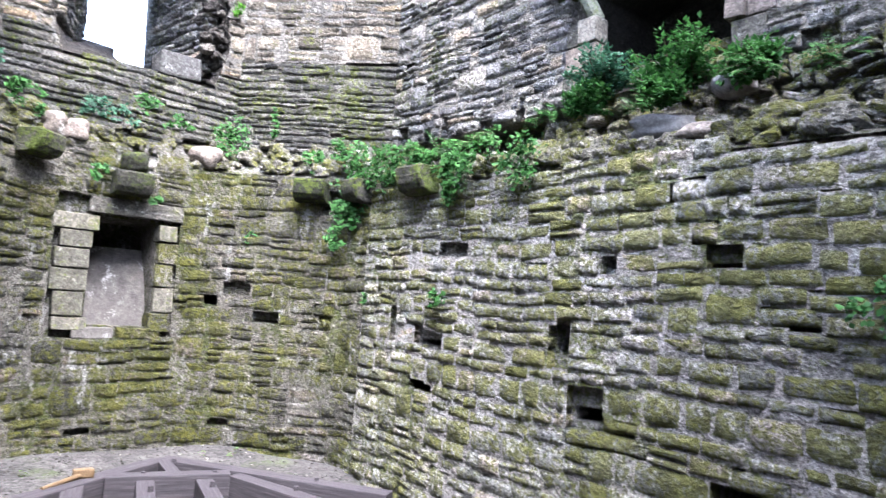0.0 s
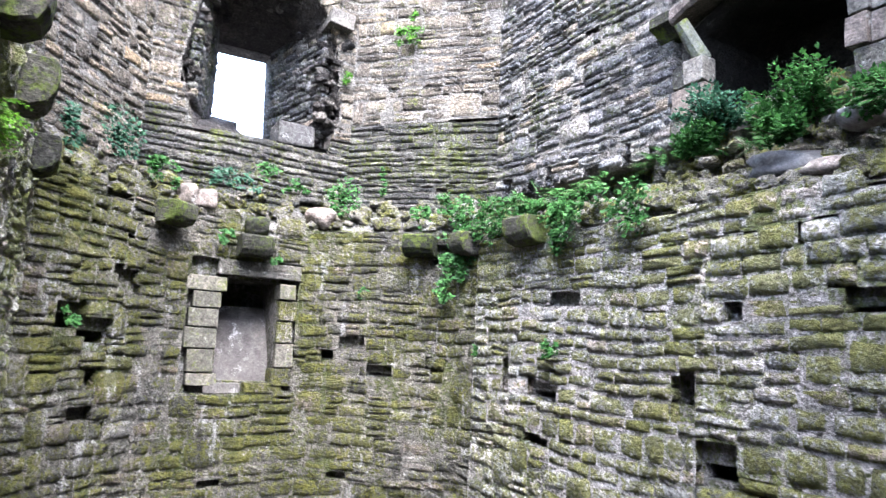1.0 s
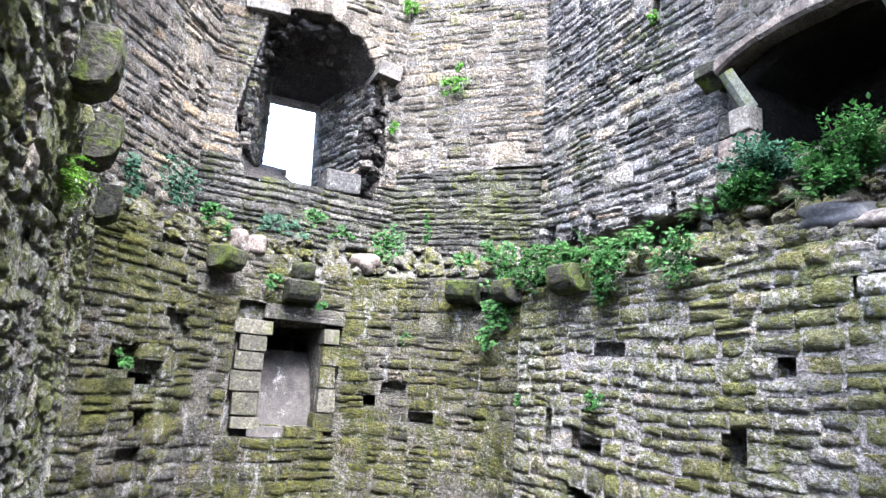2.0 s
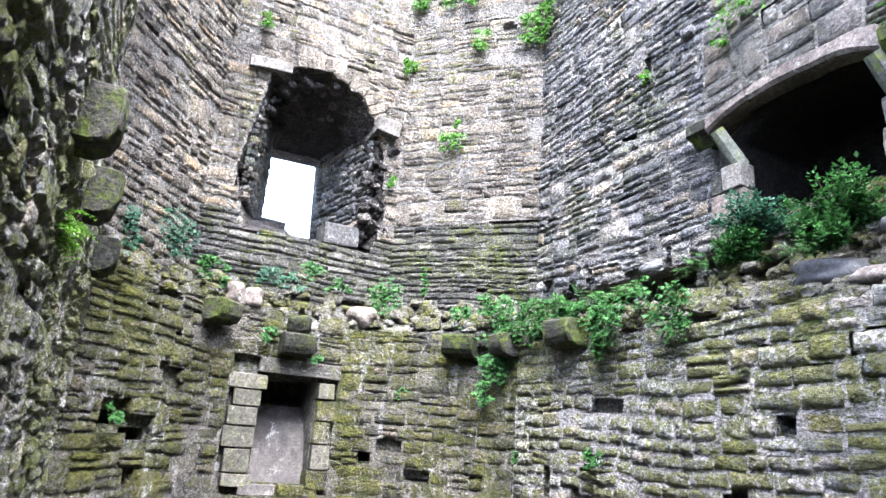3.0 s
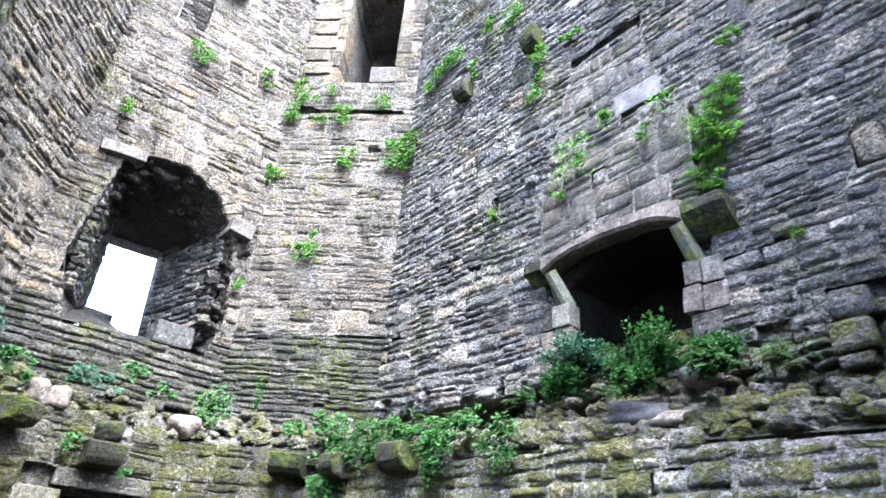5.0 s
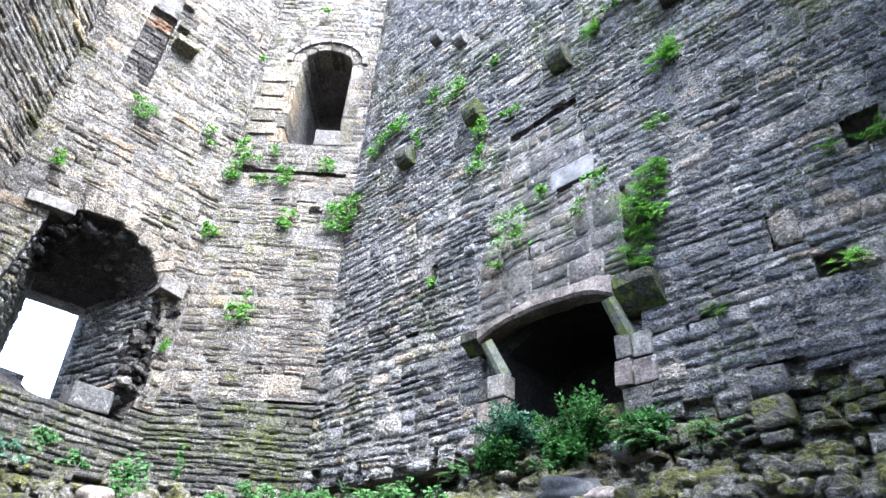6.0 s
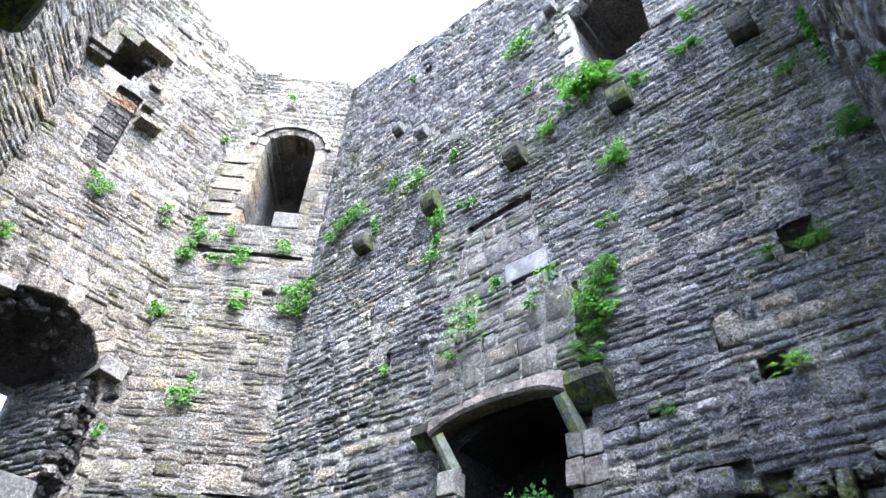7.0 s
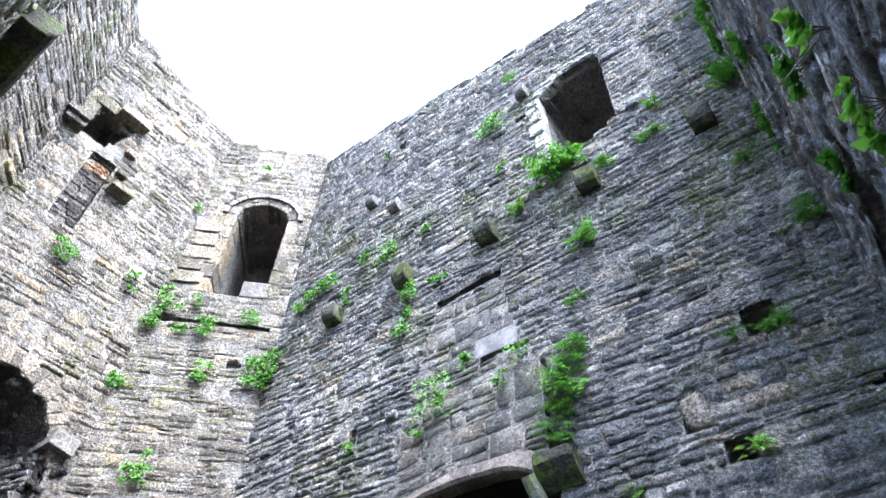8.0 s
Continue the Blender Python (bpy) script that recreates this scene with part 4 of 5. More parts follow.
window_3 = thing("window_3", "square-headed window on stepped corbels with blocked lower part", "window", kind="structure")
for s, z, w, h, o in ((0.08, 9.72, 0.3, 0.1, 0.2), (0.06, 9.84, 0.34, 0.1, 0.26), (0.08, 9.96, 0.3, 0.1, 0.16), (0.14, 10.22, 0.2, 0.38, 0.1), (0.3, 10.5, 0.3, 0.22, 0.12), (0.72, 10.6, 0.5, 0.14, 0.2), (0.95, 9.98, 0.16, 0.12, 0.1), (1.0, 9.5, 0.16, 0.1, 0.12), (1.1, 9.14, 0.34, 0.1, 0.24)):
    bm = bmesh.new()
    box_bm(bm, -w / 2, w / 2, -o, 0.3, -h / 2, h / 2, 0.01, 0.008, 1, turn=L_A.matrix(s, 0, z))
    part("corbel_stone", bm, M_UPA, window_3)
rb = random.Random(3)
z = 8.27
while z < 9.54:
    s = 0.53
    while s < 0.88:
        w = min(rb.uniform(0.09, 0.2), 0.89 - s)
        bm = bmesh.new()
        box_bm(bm, -w / 2 + 0.004, w / 2 - 0.004, 0.05 + 0.02 * rb.random(), 0.3, -0.032, 0.032, 0.006, 0.004, 0, turn=L_A.matrix(s + w / 2, 0, z + 0.036))
        part("brick", bm, M_BRICK if 9.3 < z < 9.52 else M_SHALE, window_3)
        s += w
    z += 0.075
# niche in the lower apse
niche = thing("wall_niche", "small square niche with plastered sloping back", "niche")
lm = L_LA
mid = (n0 + n1) / 2
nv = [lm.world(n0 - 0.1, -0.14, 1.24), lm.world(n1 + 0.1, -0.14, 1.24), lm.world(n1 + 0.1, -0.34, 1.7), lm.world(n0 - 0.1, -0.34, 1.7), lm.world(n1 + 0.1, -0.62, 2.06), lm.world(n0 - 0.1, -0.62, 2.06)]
put("back_slope", mesh_of("back_slope", nv, [(0, 1, 2, 3), (3, 2, 4, 5)], M_PLASTER), niche, "stained lime plaster painted dark for the niche's shade")
for s, z, w, h, m_, o in ((n0 - 0.16, 2.24, 0.4, 0.15, M_PALE, 0.05), (n0 - 0.14, 2.08, 0.28, 0.16, M_PALE, 0.04), (n0 - 0.16, 1.9, 0.3, 0.18, M_PALE, 0.04), (n0 - 0.17, 1.7, 0.32, 0.2, M_PALE, 0.035), (n0 - 0.15, 1.48, 0.26, 0.22, M_PALE, 0.04), (n0 - 0.12, 1.3, 0.3, 0.12, M_PALE, 0.035),
                       (mid + 0.08, 2.42, 0.85, 0.16, M_HOOD, 0.05), (n1 + 0.1, 2.22, 0.18, 0.16, M_PALE, 0.05), (n1 + 0.12, 2.02, 0.2, 0.2, M_LOW, 0.04), (n1 + 0.1, 1.8, 0.18, 0.22, M_LOW, 0.03), (n1 + 0.12, 1.56, 0.2, 0.24, M_PALE, 0.02), (n1 + 0.1, 1.34, 0.22, 0.18, M_LOW, 0.03),
                       (mid - 0.2, 1.22, 0.36, 0.11, M_PLASTER, 0.02), (mid + 0.2, 1.23, 0.4, 0.1, M_LOW, 0.03)):
    bm = bmesh.new()
    box_bm(bm, -w / 2 + 0.004, w / 2 - 0.004, -o * 0.6, 0.2, -h / 2 + 0.003, h / 2 - 0.003, 0.01, 0.012, 2, turn=lm.matrix(s, 0, z))
    part("frame_stone", bm, m_, niche)

# ---------------------------------------------------------------- timber frame lying on the gravel
def beam(name, parent, a, b, w, h, material=None, label=""):
    a, b = Vector(a), Vector(b)
    bm = bmesh.new()
    length = (b - a).length
    box_bm(bm, -length / 2, length / 2, -w / 2, w / 2, -h / 2, h / 2, 0.008, 0.003, 2)
    ob = part(name, bm, material or M_TIMBER, parent, label)
    d = (b - a).normalized()
    ob.matrix_basis = Matrix.Translation((a + b) / 2) @ d.to_track_quat("X", "Z").to_matrix().to_4x4()
    return ob


truss = thing("timber_frame", "weathered grey timber frame lying on the gravel", "timber frame", at=(0, 0, 0))
zt = 0.23
beam("rail", truss, (-5.85, 1.86, zt), (-4.25, 2.98, zt), 0.14, 0.2)
beam("rail", truss, (-5.8, 1.82, zt), (-4.9, 0.5, zt), 0.14, 0.2)
beam("rail", truss, (-5.42, 1.36, zt + 0.02), (-5.18, 2.16, zt + 0.02), 0.13, 0.18)
beam("rail", truss, (-5.18, 2.2, zt), (-4.0, 2.55, zt), 0.13, 0.18)
beam("strut", truss, (-5.78, 1.85, zt + 0.03), (-5.3, 1.8, zt + 0.03), 0.1, 0.14)
beam("strut", truss, (-5.32, 1.6, zt), (-4.3, 1.35, zt), 0.12, 0.16)
beam("strut", truss, (-5.22, 1.98, zt), (-4.3, 1.8, zt), 0.12, 0.16)
beam("rail", truss, (-5.35, 1.15, zt), (-4.2, 0.9, zt), 0.13, 0.18)
for x, y in ((-5.38, 1.6), (-5.22, 2.06), (-4.6, 2.42), (-5.0, 1.55), (-4.95, 1.95), (-5.68, 1.9), (-4.75, 2.66)):
    bm = bmesh.new()
    bmesh.ops.create_cone(bm, cap_ends=True, segments=10, radius1=0.022, radius2=0.018, depth=0.07, matrix=Matrix.Translation((x, y, zt + 0.085)))
    part("peg", bm, M_TIMBER, truss, "dark wooden peg")
mallet = thing("wooden_mallet", "orange wooden mallet lying on the timber frame", "mallet", at=(-5.44, 1.22, 0.362))
bm = bmesh.new()
box_bm(bm, -0.032, 0.032, -0.065, 0.065, -0.03, 0.03, 0.01, 0.002, 1)
part("head", bm, M_ORANGE, mallet)
bm = bmesh.new()
bmesh.ops.create_cone(bm, cap_ends=True, segments=12, radius1=0.018, radius2=0.015, depth=0.32, matrix=Matrix.Translation((0.1, -0.14, -0.02)) @ Matrix.Rotation(radians(-55), 4, "Z") @ Matrix.Rotation(radians(94), 4, "Y"))
part("handle", bm, M_ORANGE, mallet)


# ---------------------------------------------------------------- plants rooted in the joints
def leaf_quads(verts, faces, p, d, up, size, wide, cup=0.18):
    """One leaf from p along d, folded along its middle."""
    side = d.cross(up)
    if side.length < 1e-3:
        side = Vector((1, 0, 0))
    side.normalize()
    lift = side.cross(d)
    b = len(verts)
    verts += [p, p + d * size * 0.45 + side * size * wide - lift * size * cup, p + d * size, p + d * size * 0.45 - side * size * wide - lift * size * cup, p + d * size * 0.5]
    faces += [(b, b + 1, b + 4), (b + 1, b + 2, b + 4), (b + 2, b + 3, b + 4), (b + 3, b, b + 4)]


def tube(verts, faces, pts, r):
    base = len(verts)
    for i, p in enumerate(pts):
        d = (pts[min(i + 1, len(pts) - 1)] - pts[max(i - 1, 0)]).normalized()
        a = d.orthogonal().normalized()
        c = d.cross(a)
        rr = r * (1 - 0.7 * i / len(pts))
        verts += [p + a * rr, p - a * rr * 0.5 + c * rr * 0.87, p - a * rr * 0.5 - c * rr * 0.87]
    for i in range(len(pts) - 1):
        for k in range(3):
            a, b = base + i * 3 + k, base + i * 3 + (k + 1) % 3
            faces.append((a, b, b + 3, a + 3))


def plant(kind, p, n, w, h, material, label, category, density=1.0, leaf=0.035):
    """A plant rooted at p on a wall that faces n; w, h: how wide and high it grows."""
    rng = random.Random(hash((round(p[0] * 100), round(p[1] * 100), round(p[2] * 100))) % 100000)
    n = Vector((*n, 0)).normalized()
    t = Vector((-n.y, n.x, 0))
    up = Vector((0, 0, 1))
    lv, lf, sv, sf = [], [], [], []
    o = Vector((0, 0, 0))
    if kind == "fern":
        count = max(7, int(26 * density * math.sqrt(w * h) / 0.35))
        for k in range(count):
            root = t * rng.uniform(-0.3, 0.3) * w + up * rng.uniform(-0.35, 0.3) * h
            ang = rng.uniform(-1.3, 1.3)
            length = rng.uniform(0.45, 0.75) * max(w, h) * 0.75
            d = (t * math.sin(ang) + up * math.cos(ang) * rng.uniform(0.1, 1.0) + n * rng.uniform(0.35, 1.0)).normalized()
            pts, q = [], root.copy()
            for i in range(8):
                pts.append(q.copy())
                d = (d + Vector((0, 0, -0.16))).normalized()
                q += d * length / 7
            tube(sv, sf, pts, 0.003)
            for i in range(1, 8):
                f = 1 - abs(i / 7 - 0.35)
                dd = (pts[min(i + 1, 7)] - pts[i - 1]).normalized()
                side = dd.cross(up)
                side = side.normalized() if side.length > 0.05 else t
                for sgn in (-1, 1):
                    leaf_quads(lv, lf, pts[i], (side * sgn + dd * 0.45 + up * rng.uniform(-0.3, 0.2)).normalized(), up + n * 0.3, length * 0.27 * f * rng.uniform(0.8, 1.2), 0.25)
    elif kind in ("ivy", "cushion"):
        count = int((420 if kind == "ivy" else 520) * density * w * h / 0.09 * (0.035 / leaf) ** 2) + 24
        lumps = [(rng.uniform(-0.5, 0.5) * w, rng.uniform(-0.5, 0.5) * h, rng.uniform(0.12, 0.3) * min(w, h)) for _ in range(4 + int(14 * w * h / 0.1))]
        for k in range(min(count, 2200)):
            cx, cz, r = rng.choice(lumps)
            a, rad = rng.uniform(0, 6.283), r * math.sqrt(rng.random())
            x, z = cx + math.cos(a) * rad * 1.2, cz + math.sin(a) * rad
            out = 0.025 + (0.55 * math.sqrt(max(r * r - rad * rad, 0)) + 0.03) * rng.uniform(0.5, 1.15)
            q = t * x + up * z + n * out
            d = (t * rng.gauss(0, 0.7) + up * rng.gauss(-0.45 if kind == "ivy" else 0.15, 0.55) + n * rng.uniform(0.15, 0.9)).normalized()
            leaf_quads(lv, lf, q, d, (n + up * 0.8).normalized(), leaf * rng.uniform(0.6, 1.25), rng.uniform(0.32, 0.5))
        for cx, cz, r in lumps[:10]:
            a, b = o, t * cx + up * cz + n * 0.05
            tube(sv, sf, [a, a.lerp(b, 0.5) + n * 0.02, b - n * 0.02], 0.002)
    else:                                           # bush: twigs with leaves along them
        for k in range(int(16 * density)):
            ang = rng.uniform(-1.35, 1.35)
            d = (t * math.sin(ang) * w + up * max(0.1, math.cos(ang)) * h + n * rng.uniform(0.05, 0.7) * w).normalized()
            q = t * rng.uniform(-0.25, 0.25) * w - up * 0.45 * h + n * 0.02
            pts = []
            length = rng.uniform(0.5, 1.0) * (abs(math.sin(ang)) * w * 0.62 + abs(math.cos(ang)) * h)
            for i in range(9):
                pts.append(q.copy())
                d = (d + Vector((rng.gauss(0, 0.1), rng.gauss(0, 0.1), rng.gauss(-0.05, 0.08)))).normalized()
                q += d * length / 8
            tube(sv, sf, pts, 0.006)
            for i in range(2, 9):
                for j in range(9):
                    dd = (t * rng.gauss(0, 1) + up * rng.gauss(0.1, 0.7) + n * rng.gauss(0.25, 0.7)).normalized()
                    leaf_quads(lv, lf, pts[i] + dd * 0.02 + d * rng.uniform(-0.03, 0.03), dd, up, leaf * rng.uniform(0.7, 1.4), 0.33)
    name = {"fern": "fern", "ivy": "ivy", "cushion": "wall_plant", "bush": "shrub"}[kind]
    ob = thing(name, label, category, "plants on the walls", at=p)
    put("foliage", mesh_of("foliage", lv, lf, material, True), ob, "", "stuff")
    if sv:
        put("stem", mesh_of("stem", sv, sf, M_STEM), ob, "", "stuff")
    return ob


NC, NB, NA, NE, ND = (0, -1), (0.7, -0.71), (1, 0), (0, 1), (-1, 0)
for x, z, w, h, kind in ((-1.98, 5.0, 0.34, 0.5, "fern"), (-1.9, 5.3, 0.26, 0.4, "fern"), (-2.06, 4.82, 0.26, 0.3, "fern"), (-2.12, 4.6, 0.4, 0.3, "fern"), (-1.64, 6.55, 0.12, 0.42, "fern"), (-2.31, 7.46, 0.26, 0.26, "fern"), (-1.79, 5.82, 0.26, 0.12, "fern"),
                         (-1.6, 3.99, 0.18, 0.17, "fern"), (-0.78, 4.06, 0.26, 0.18, "fern"), (-0.4, 4.86, 0.3, 0.18, "fern"), (-0.68, 4.9, 0.2, 0.14, "fern"), (-1.75, 7.78, 0.7, 0.26, "fern"), (-1.28, 7.46, 0.3, 0.22, "fern"),
                         (-0.62, 7.98, 0.16, 0.26, "fern"), (-0.72, 7.5, 0.3, 0.12, "fern"), (-0.08, 6.55, 0.22, 0.14, "fern"), (0.12, 5.7, 0.26, 0.34, "fern"), (0.1, 7.75, 0.3, 0.5, "fern"), (0.02, 9.25, 0.2, 0.1, "fern"), (-2.26, 10.4, 0.14, 0.24, "fern"), (-0.12, 5.6, 0.12, 0.12, "fern")):
    plant(kind, (x, 4.03, z), NC, w, h, M_FERN if z > 4.5 or w < 0.2 else M_YOUNG, "bright green fern rooted in the grey wall", "fern")
for x, z, w, h in ((-4.65, 8.1, 0.16, 0.26), (-4.24, 7.98, 0.26, 0.26), (-3.83, 6.57, 0.18, 0.3), (-3.77, 7.02, 0.18, 0.26), (-3.4, 6.98, 0.36, 0.1), (-5.35, 8.02, 0.5, 0.22), (-5.7, 7.85, 0.3, 0.3), (-6.1, 6.98, 0.3, 0.4), (-6.15, 6.7, 0.14, 0.3), (-4.4, 5.21, 0.12, 0.1),
                   (-2.62, 9.42, 0.3, 0.34), (-3.6, 8.0, 0.12, 0.14), (-4.86, 7.45, 0.1, 0.16), (-4.9, 7.6, 0.14, 0.12), (-2.45, 8.35, 0.12, 0.14), (-4.55, 10.4, 0.12, 0.08), (-1.95, 7.62, 0.4, 0.14)):
    plant("ivy", (x, 4.03, z), NC, w, h, M_FERN, "small green plant clinging to the grey wall", "wall plant", 1.0, 0.04)
for x, y, z, w, h in ((-3.3, 3.965, 5.36, 0.34, 0.4), (-2.95, 3.965, 5.55, 0.2, 0.2), (-2.55, 3.965, 5.25, 0.18, 0.14), (-3.45, 3.965, 5.05, 0.2, 0.14), (-2.35, 3.96, 5.45, 0.2, 0.16)):
    plant("ivy", (x, y, z), NC, w, h, M_FERN, "sprigs of green ivy on the stone hood", "ivy", 0.5, 0.045)
for x, y, z, w, h in ((-7.42, 2.88, 8.05, 0.2, 0.3), (-7.1, 3.2, 8.0, 0.1, 0.18), (-6.53, 3.76, 7.8, 0.26, 0.2), (-7.15, 3.15, 7.47, 0.14, 0.2), (-6.94, 3.35, 7.6, 0.24, 0.2), (-7.46, 2.84, 7.62, 0.24, 0.3), (-7.3, 3.0, 7.85, 0.3, 0.1), (-6.8, 3.49, 6.83, 0.2, 0.26), (-7.01, 3.28, 5.42, 0.28, 0.22), (-6.34, 3.93, 6.9, 0.26, 0.42), (-6.9, 3.35, 7.42, 0.16, 0.1), (-6.9, 3.37, 11.2, 0.16, 0.1), (-7.48, 2.8, 9.9, 0.12, 0.12), (-6.96, 3.3, 5.62, 0.08, 0.16)):
    plant("ivy", (x + 0.02, y - 0.02, z), NB, w, h, M_FERN, "green plant growing from the pale wall", "wall plant", 1.0, 0.04)
for y, z, w, h in ((1.45, 7.8, 0.26, 0.24), (2.34, 8.06, 0.12, 0.18), (2.38, 7.86, 0.14, 0.08), (2.7, 6.55, 0.24, 0.18), (2.62, 4.85, 0.12, 0.16), (0.84, 6.55, 0.12, 0.2)):
    plant("cushion", (-7.49, y, z), NA, w, h, M_FERN, "round cushion of green leaves on the pale wall", "wall plant", 1.0, 0.03)
# along the ledge
for x, y, z, w, h, n, m_ in ((-5.75, 3.55, 2.98, 0.75, 0.34, NC, M_IVY), (-5.25, 3.54, 2.96, 0.7, 0.3, NC, M_IVY), (-4.8, 3.54, 2.92, 0.4, 0.22, NC, M_IVY), (-6.0, 3.48, 2.6, 0.22, 0.34, NB, M_IVY), (-4.3, 3.5, 2.8, 0.34, 0.3, NC, M_IVY), (-6.05, 3.5, 3.2, 0.4, 0.2, NB, M_IVY), (-6.1, 3.4, 2.45, 0.16, 0.5, NB, M_IVY), (-5.95, 3.5, 2.75, 0.3, 0.3, NB, M_IVY), (-4.45, 3.53, 2.72, 0.2, 0.42, NC, M_IVY), (-3.66, 3.55, 2.78, 0.34, 0.34, NC, M_IVY), (-4.2, 3.53, 2.9, 0.5, 0.18, NC, M_IVY),
                             (-7.24, 2.62, 3.4, 0.3, 0.4, NA, M_IVY), (-7.3, 1.78, 3.52, 0.18, 0.22, NA, M_IVY), (-7.2, 1.4, 3.36, 0.5, 0.18, NA, M_DARKIVY), (-6.95, 0.66, 3.25, 0.4, 0.22, (0.8, 0.6), M_IVY), (-6.9, 0.3, 3.52, 0.36, 0.42, (0.7, 0.7), M_DARKIVY), (-6.95, 3.02, 3.55, 0.08, 0.36, NB, M_IVY), (-7.3, 2.1, 3.4, 0.3, 0.12, NA, M_IVY),
                             (-6.5, 3.3, 3.1, 0.24, 0.2, NB, M_IVY), (-7.05, 1.38, 2.72, 0.14, 0.14, NA, M_IVY), (-7.05, 1.9, 2.55, 0.16, 0.08, NA, M_IVY), (-6.88, 2.85, 2.28, 0.1, 0.14, (0.8, -0.5), M_IVY), (-5.75, -0.1, 3.2, 0.2, 0.3, (0.7, 0.7), M_DARKIVY)):
    plant("ivy", (x, y, z), n, w, h, m_, "trailing green ivy hanging over the rubble ledge", "ivy", 0.9, 0.042)
for x, z, w in ((-4.9, 3.02, 0.4), (-4.55, 3.02, 0.4), (-4.15, 3.04, 0.4), (-5.15, 3.1, 0.3), (-3.5, 3.1, 0.28), (-2.72, 3.02, 0.24), (-2.0, 3.1, 0.3), (-1.6, 3.05, 0.3)):
    plant("fern", (x, 3.6, z), NC, w, 0.16, M_IVY, "tuft of pale green fern on the rubble ledge", "fern", 1.2)
for x, y, z, w, h, m_ in ((-3.16, 3.84, 3.42, 0.28, 0.36, M_DARKIVY), (-3.25, 3.8, 3.24, 0.22, 0.2, M_IVY), (-2.55, 3.82, 3.32, 0.26, 0.4, M_IVY), (-2.62, 3.72, 3.14, 0.18, 0.22, M_IVY), (-2.05, 3.78, 3.2, 0.2, 0.2, M_IVY)):
    plant("bush", (x, y, z), NC, w, h, m_, "leafy green shrub growing before the fireplace", "shrub", 1.9, 0.036)
for x, y, z, w, h, n in ((-4.5, 3.54, 1.75, 0.2, 0.12, NC), (-6.15, 0.08, 1.86, 0.12, 0.2, (0.7, 0.7)), (-1.34, 3.53, 1.83, 0.26, 0.24, NC), (-5.6, 3.54, 1.72, 0.06, 0.08, NC)):
    plant("ivy", (x, y, z), n, w, h, M_IVY, "small green plant on the mossy lower wall", "wall plant", 0.8, 0.04)
plant("fern", (-3.3, -0.24, 2.5), NE, 0.3, 0.2, M_YOUNG, "bright fern below the corbels of the side wall", "fern", 1.0)
for y, z, w, h in ((1.18, 3.15, 0.1, 0.16), (1.14, 3.45, 0.12, 0.14), (1.28, 2.95, 0.1, 0.1)):
    plant("ivy", (0.235, y, z), ND, w, h, M_YOUNG, "fresh bright green leafy sprays on the dark wall", "ivy", 0.6, 0.042)
for y, z, w, h in ((1.5, 3.85, 0.14, 0.16), (1.9, 3.75, 0.1, 0.2), (3.3, 7.4, 0.3, 0.5), (2.3, 5.4, 0.16, 0.24), (3.6, 6.3, 0.2, 0.4), (2.6, 6.6, 0.16, 0.3)):
    plant("ivy", (0.23, y, z), ND, w, h, M_FERN, "green plant clinging to the dark end wall", "wall plant", 0.8, 0.045)
sv, sf = [], []
a, b = Vector((0.16, 1.02, 3.25)), Vector((-0.06, 4.0, 6.5))
tube(sv, sf, [a.lerp(b, k / 14) + Vector((-0.03, 0, 0.08)) * math.sin(math.pi * k / 14) for k in range(15)], 0.003)
stem = put("bramble_stem", mesh_of("bramble_stem", sv, sf, M_STEM), None)
tagged(stem, "thin dark bramble stem arching between two walls", "bramble stem")
rw = random.Random(21)
for k in range(9):
    x, y = -6.9 + 1.6 * rw.random(), 0.9 + 2.3 * rw.random()
    plant("fern", (x, y, ground_z(x, y) + 0.02), (rw.gauss(0, 1), rw.gauss(0, 1)), 0.12, 0.09, M_FERN, "small weed sprouting from the gravel", "weed", 0.5)
spots = []
for k in range(1500):
    x, y = -7.2 + 4.2 * rw.random(), 0.3 + 3.2 * rw.random()
    spots.append(Vector((x, y, ground_z(x, y) + 0.003)))
scatter("gravel", spots, (0.008, 0.03), M_PEBBLE, rw, None, "loose pale and grey pebbles on the ground")

# ---------------------------------------------------------------- facing stones of the walls
NOTCHES = []                                        # stones lost from the foot of the grey wall
rn = random.Random(44)
a = 0.1
while a < 6.4:
    b = a + rn.uniform(0.12, 0.5)
    NOTCHES.append([(a, 3.3), (b, 3.3), (b - 0.04, 3.38 + rn.uniform(0.02, 0.17)), (a + 0.04, 3.38 + rn.uniform(0.02, 0.14))])
    a = b + rn.uniform(0.1, 0.5)


def no_single(s, z):
    return False


st = lay(L_LC, -0.05, top_lc, (0.08, 0.15), (0.13, 0.36), HOLES_LC, random.Random(1), missing=0.004, tall=0.04, slim=2.8, split=0.22, wave=0.05)
masonry(wall_7, L_LC, st, M_LOWC, lambda s, z: 0.4 < s < 4.4 and z > 0.5, random.Random(2), label="mossy lime-streaked rubble stones painted lighter", even=0.75, mortar=M_MORTAR, fill=0.012)
st = lay(L_LA, -0.05, top_la, (0.08, 0.15), (0.13, 0.36), HOLES_LA + [[(n0 - 0.34, 1.24), (n1 + 0.22, 1.24), (n1 + 0.22, 2.5), (n0 - 0.34, 2.5)]], random.Random(3), missing=0.004, tall=0.04, slim=2.8, split=0.22, wave=0.05)
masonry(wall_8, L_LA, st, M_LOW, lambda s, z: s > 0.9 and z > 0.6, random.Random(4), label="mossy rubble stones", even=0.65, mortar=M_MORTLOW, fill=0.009)
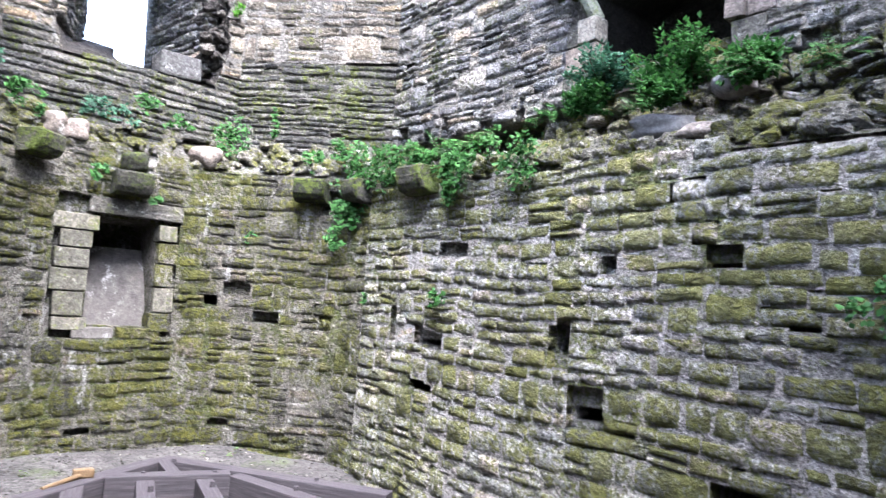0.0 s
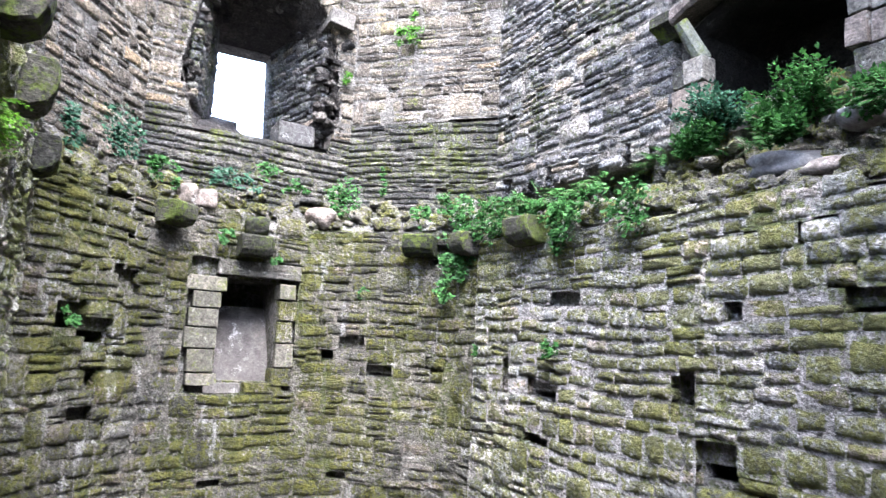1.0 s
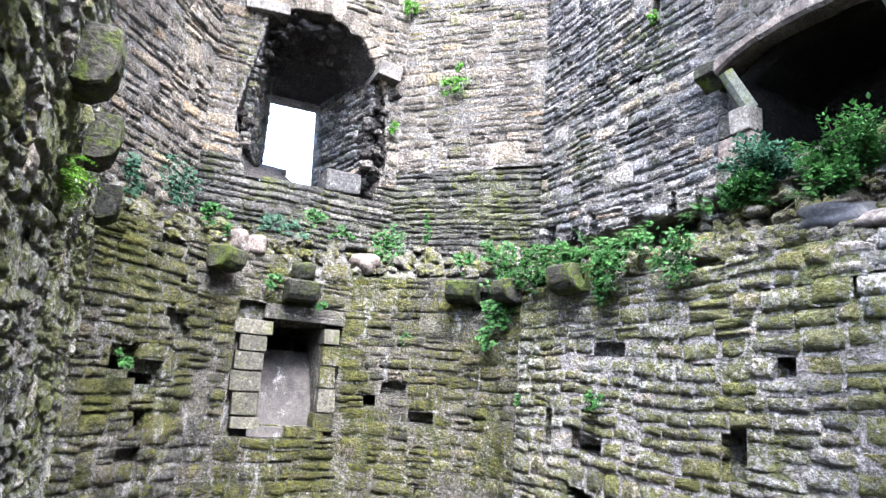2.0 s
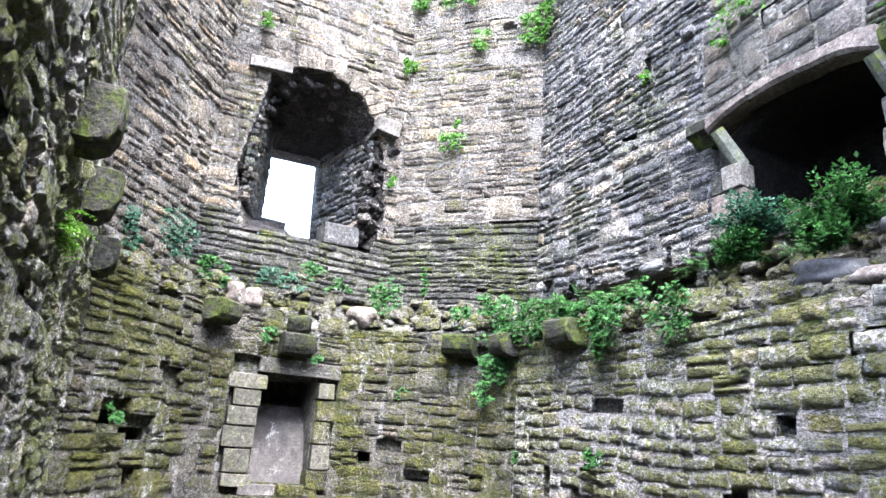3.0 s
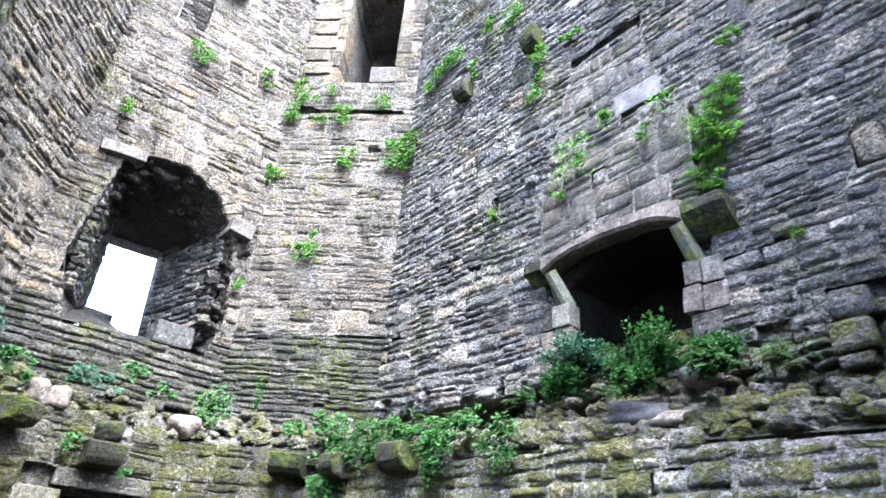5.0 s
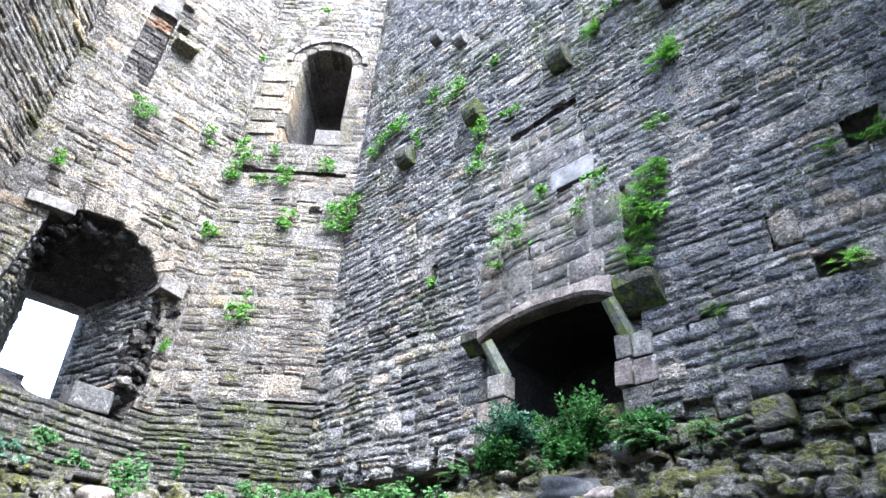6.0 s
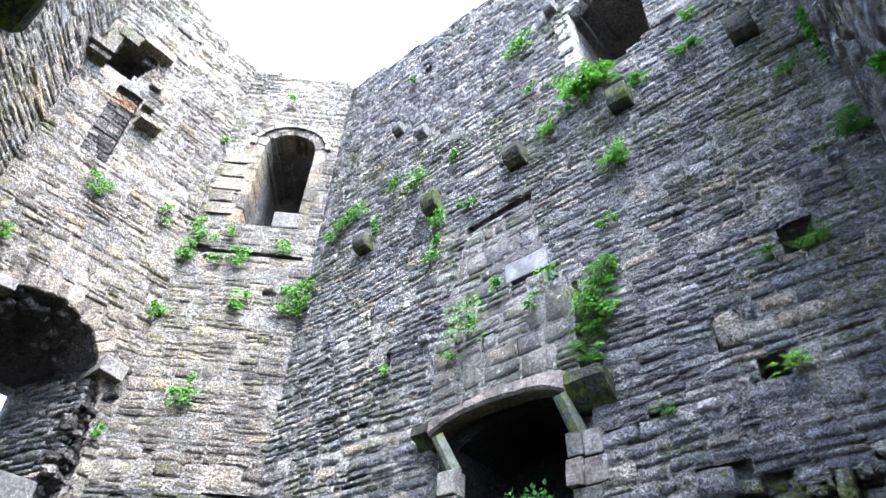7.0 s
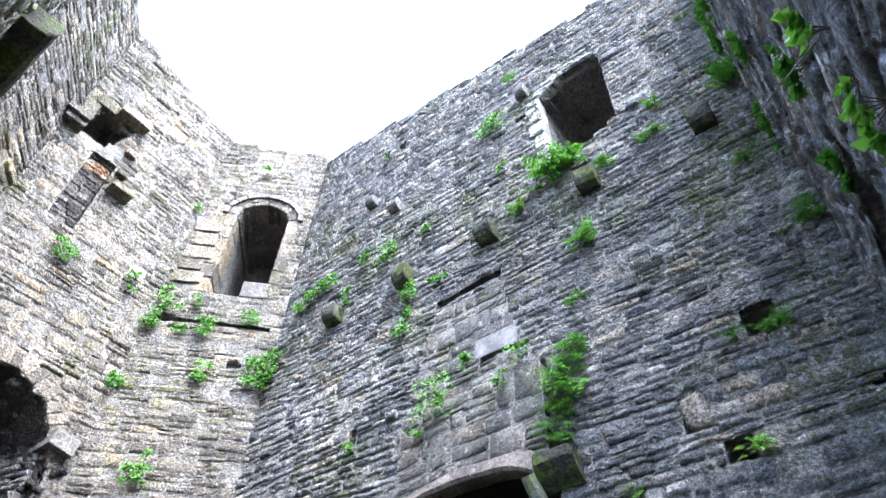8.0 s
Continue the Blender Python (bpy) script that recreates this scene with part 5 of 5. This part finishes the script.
st = lay(L_C, 3.37, top_c, (0.055, 0.115), (0.1, 0.32), HOLES_C + [HOOD] + NOTCHES, random.Random(5), missing=0.004, wave=0.06, tall=0.03, slim=3.8, split=0.3)
low = lay(L_R, 2.75, flat(3.52), (0.045, 0.12), (0.06, 0.22), [], random.Random(61), missing=0.16, tall=0.15, split=0.15, wave=0.1, slim=2.6)
masonry(wall_10, L_R, [(a, b, c, d, random.Random(k).uniform(-0.03, 0.11), f * 4) for k, (a, b, c, d, e, f) in enumerate(low)], M_RUBBLE, lambda s, z: True, random.Random(62), label="torn mossy rubble", joint=0.016, smooth=False)
masonry(wall_1, L_C, st, M_UPC, lambda s, z: 1.2 < s < 4.6 and z < 5.6, random.Random(6), label="grey rubble stones", even=0.8, mortar=M_MORTUP, fill=0.011)
st = lay(L_B, 3.28, flat(4.35), (0.05, 0.095), (0.13, 0.4), [], random.Random(71), missing=0.004, slim=5.0, split=0.05)
masonry(wall_2, L_B, st, M_FOOT, no_single, random.Random(72), label="thin grey slabs at the foot of the wall", even=0.8, mortar=M_MORTLOW, fill=0.007)
st = lay(L_B, max(q[1] + q[3] / 2 for q in st) - 0.01, top_b, (0.08, 0.15), (0.14, 0.38), [DOOR, CRACK], random.Random(7), missing=0.004, slim=3.6)
masonry(wall_2, L_B, st, M_UPA, lambda s, z: z < 8.0, random.Random(8), label="tan rubble stones", even=0.6, mortar=M_MORTUP, fill=0.013)
st = lay(L_A, 3.18, flat(4.1), (0.05, 0.095), (0.13, 0.4), [WIN], random.Random(73), missing=0.004, slim=5.0, split=0.05)
masonry(wall_3, L_A, st, M_FOOT, no_single, random.Random(74), label="thin grey slabs at the foot of the wall", even=0.8, mortar=M_MORTLOW, fill=0.007)
st = lay(L_A, max(q[1] + q[3] / 2 for q in st) - 0.01, top_a, (0.08, 0.15), (0.12, 0.34), [WIN, SQ, SQ2], random.Random(9), missing=0.004, wave=0.045, slim=3.4)
masonry(wall_3, L_A, st, M_UPA, lambda s, z: z < 7.5, random.Random(10), label="tan rubble stones", even=0.65, mortar=M_MORTUP, fill=0.013)
st = lay(L_A2, 2.9, top_a2, (0.08, 0.15), (0.14, 0.36), [], random.Random(12), missing=0.004, slim=3.4)
masonry(wall_4, L_A2, st, M_UPA, lambda s, z: z < 6.0, random.Random(13), label="tan rubble stones", even=0.8, mortar=M_MORTUP, fill=0.011)
st = lay(L_LE, -0.05, top_le, (0.045, 0.11), (0.06, 0.2), [], random.Random(24), wave=0.07, missing=0.03, tall=0.08)
masonry(wall_9, L_LE, st, M_SIDE, lambda s, z: 1.5 < s < 6.4 and 0.8 < z < 3.2, random.Random(25), label="mossy grey rubble stones", even=1.25, smooth=False, mortar=M_MORTAR, fill=0.007)
st = lay(L_E, 3.0, top_e, (0.06, 0.14), (0.1, 0.32), [], random.Random(14), missing=0.004, wave=0.045)
masonry(wall_5, L_E, st, M_SIDE, lambda s, z: 2.5 < s and z < 6.0, random.Random(15), label="mossy grey rubble stones", even=1.0, mortar=M_MORTAR, fill=0.007)
st = lay(L_D, -0.05, top_d, (0.05, 0.11), (0.12, 0.32), [DOPEN], random.Random(16), missing=0.004, wave=0.045)
masonry(wall_6, L_D, st, M_END, lambda s, z: s < 3.4 and 2.6 < z < 5.2, random.Random(17), label="end wall rubble stones painted lighter", mortar=M_MORTUP, fill=0.011)

# coursed lining on the sides of the window embrasure
for a, c, holes_z in (((-9.06, 2.1), (-7.62, 2.42), (4.15, 5.7)), ((-7.62, 0.98), (-9.06, 1.38), (4.3, 5.75))):
    side = Line([a, c])
    st = lay(side, holes_z[0], flat(holes_z[1]), (0.06, 0.12), (0.12, 0.3), [], random.Random(31))
    masonry(wall_3, side, [q for q in st], M_UPC, no_single, random.Random(32), label="dark coursed rubble lining")
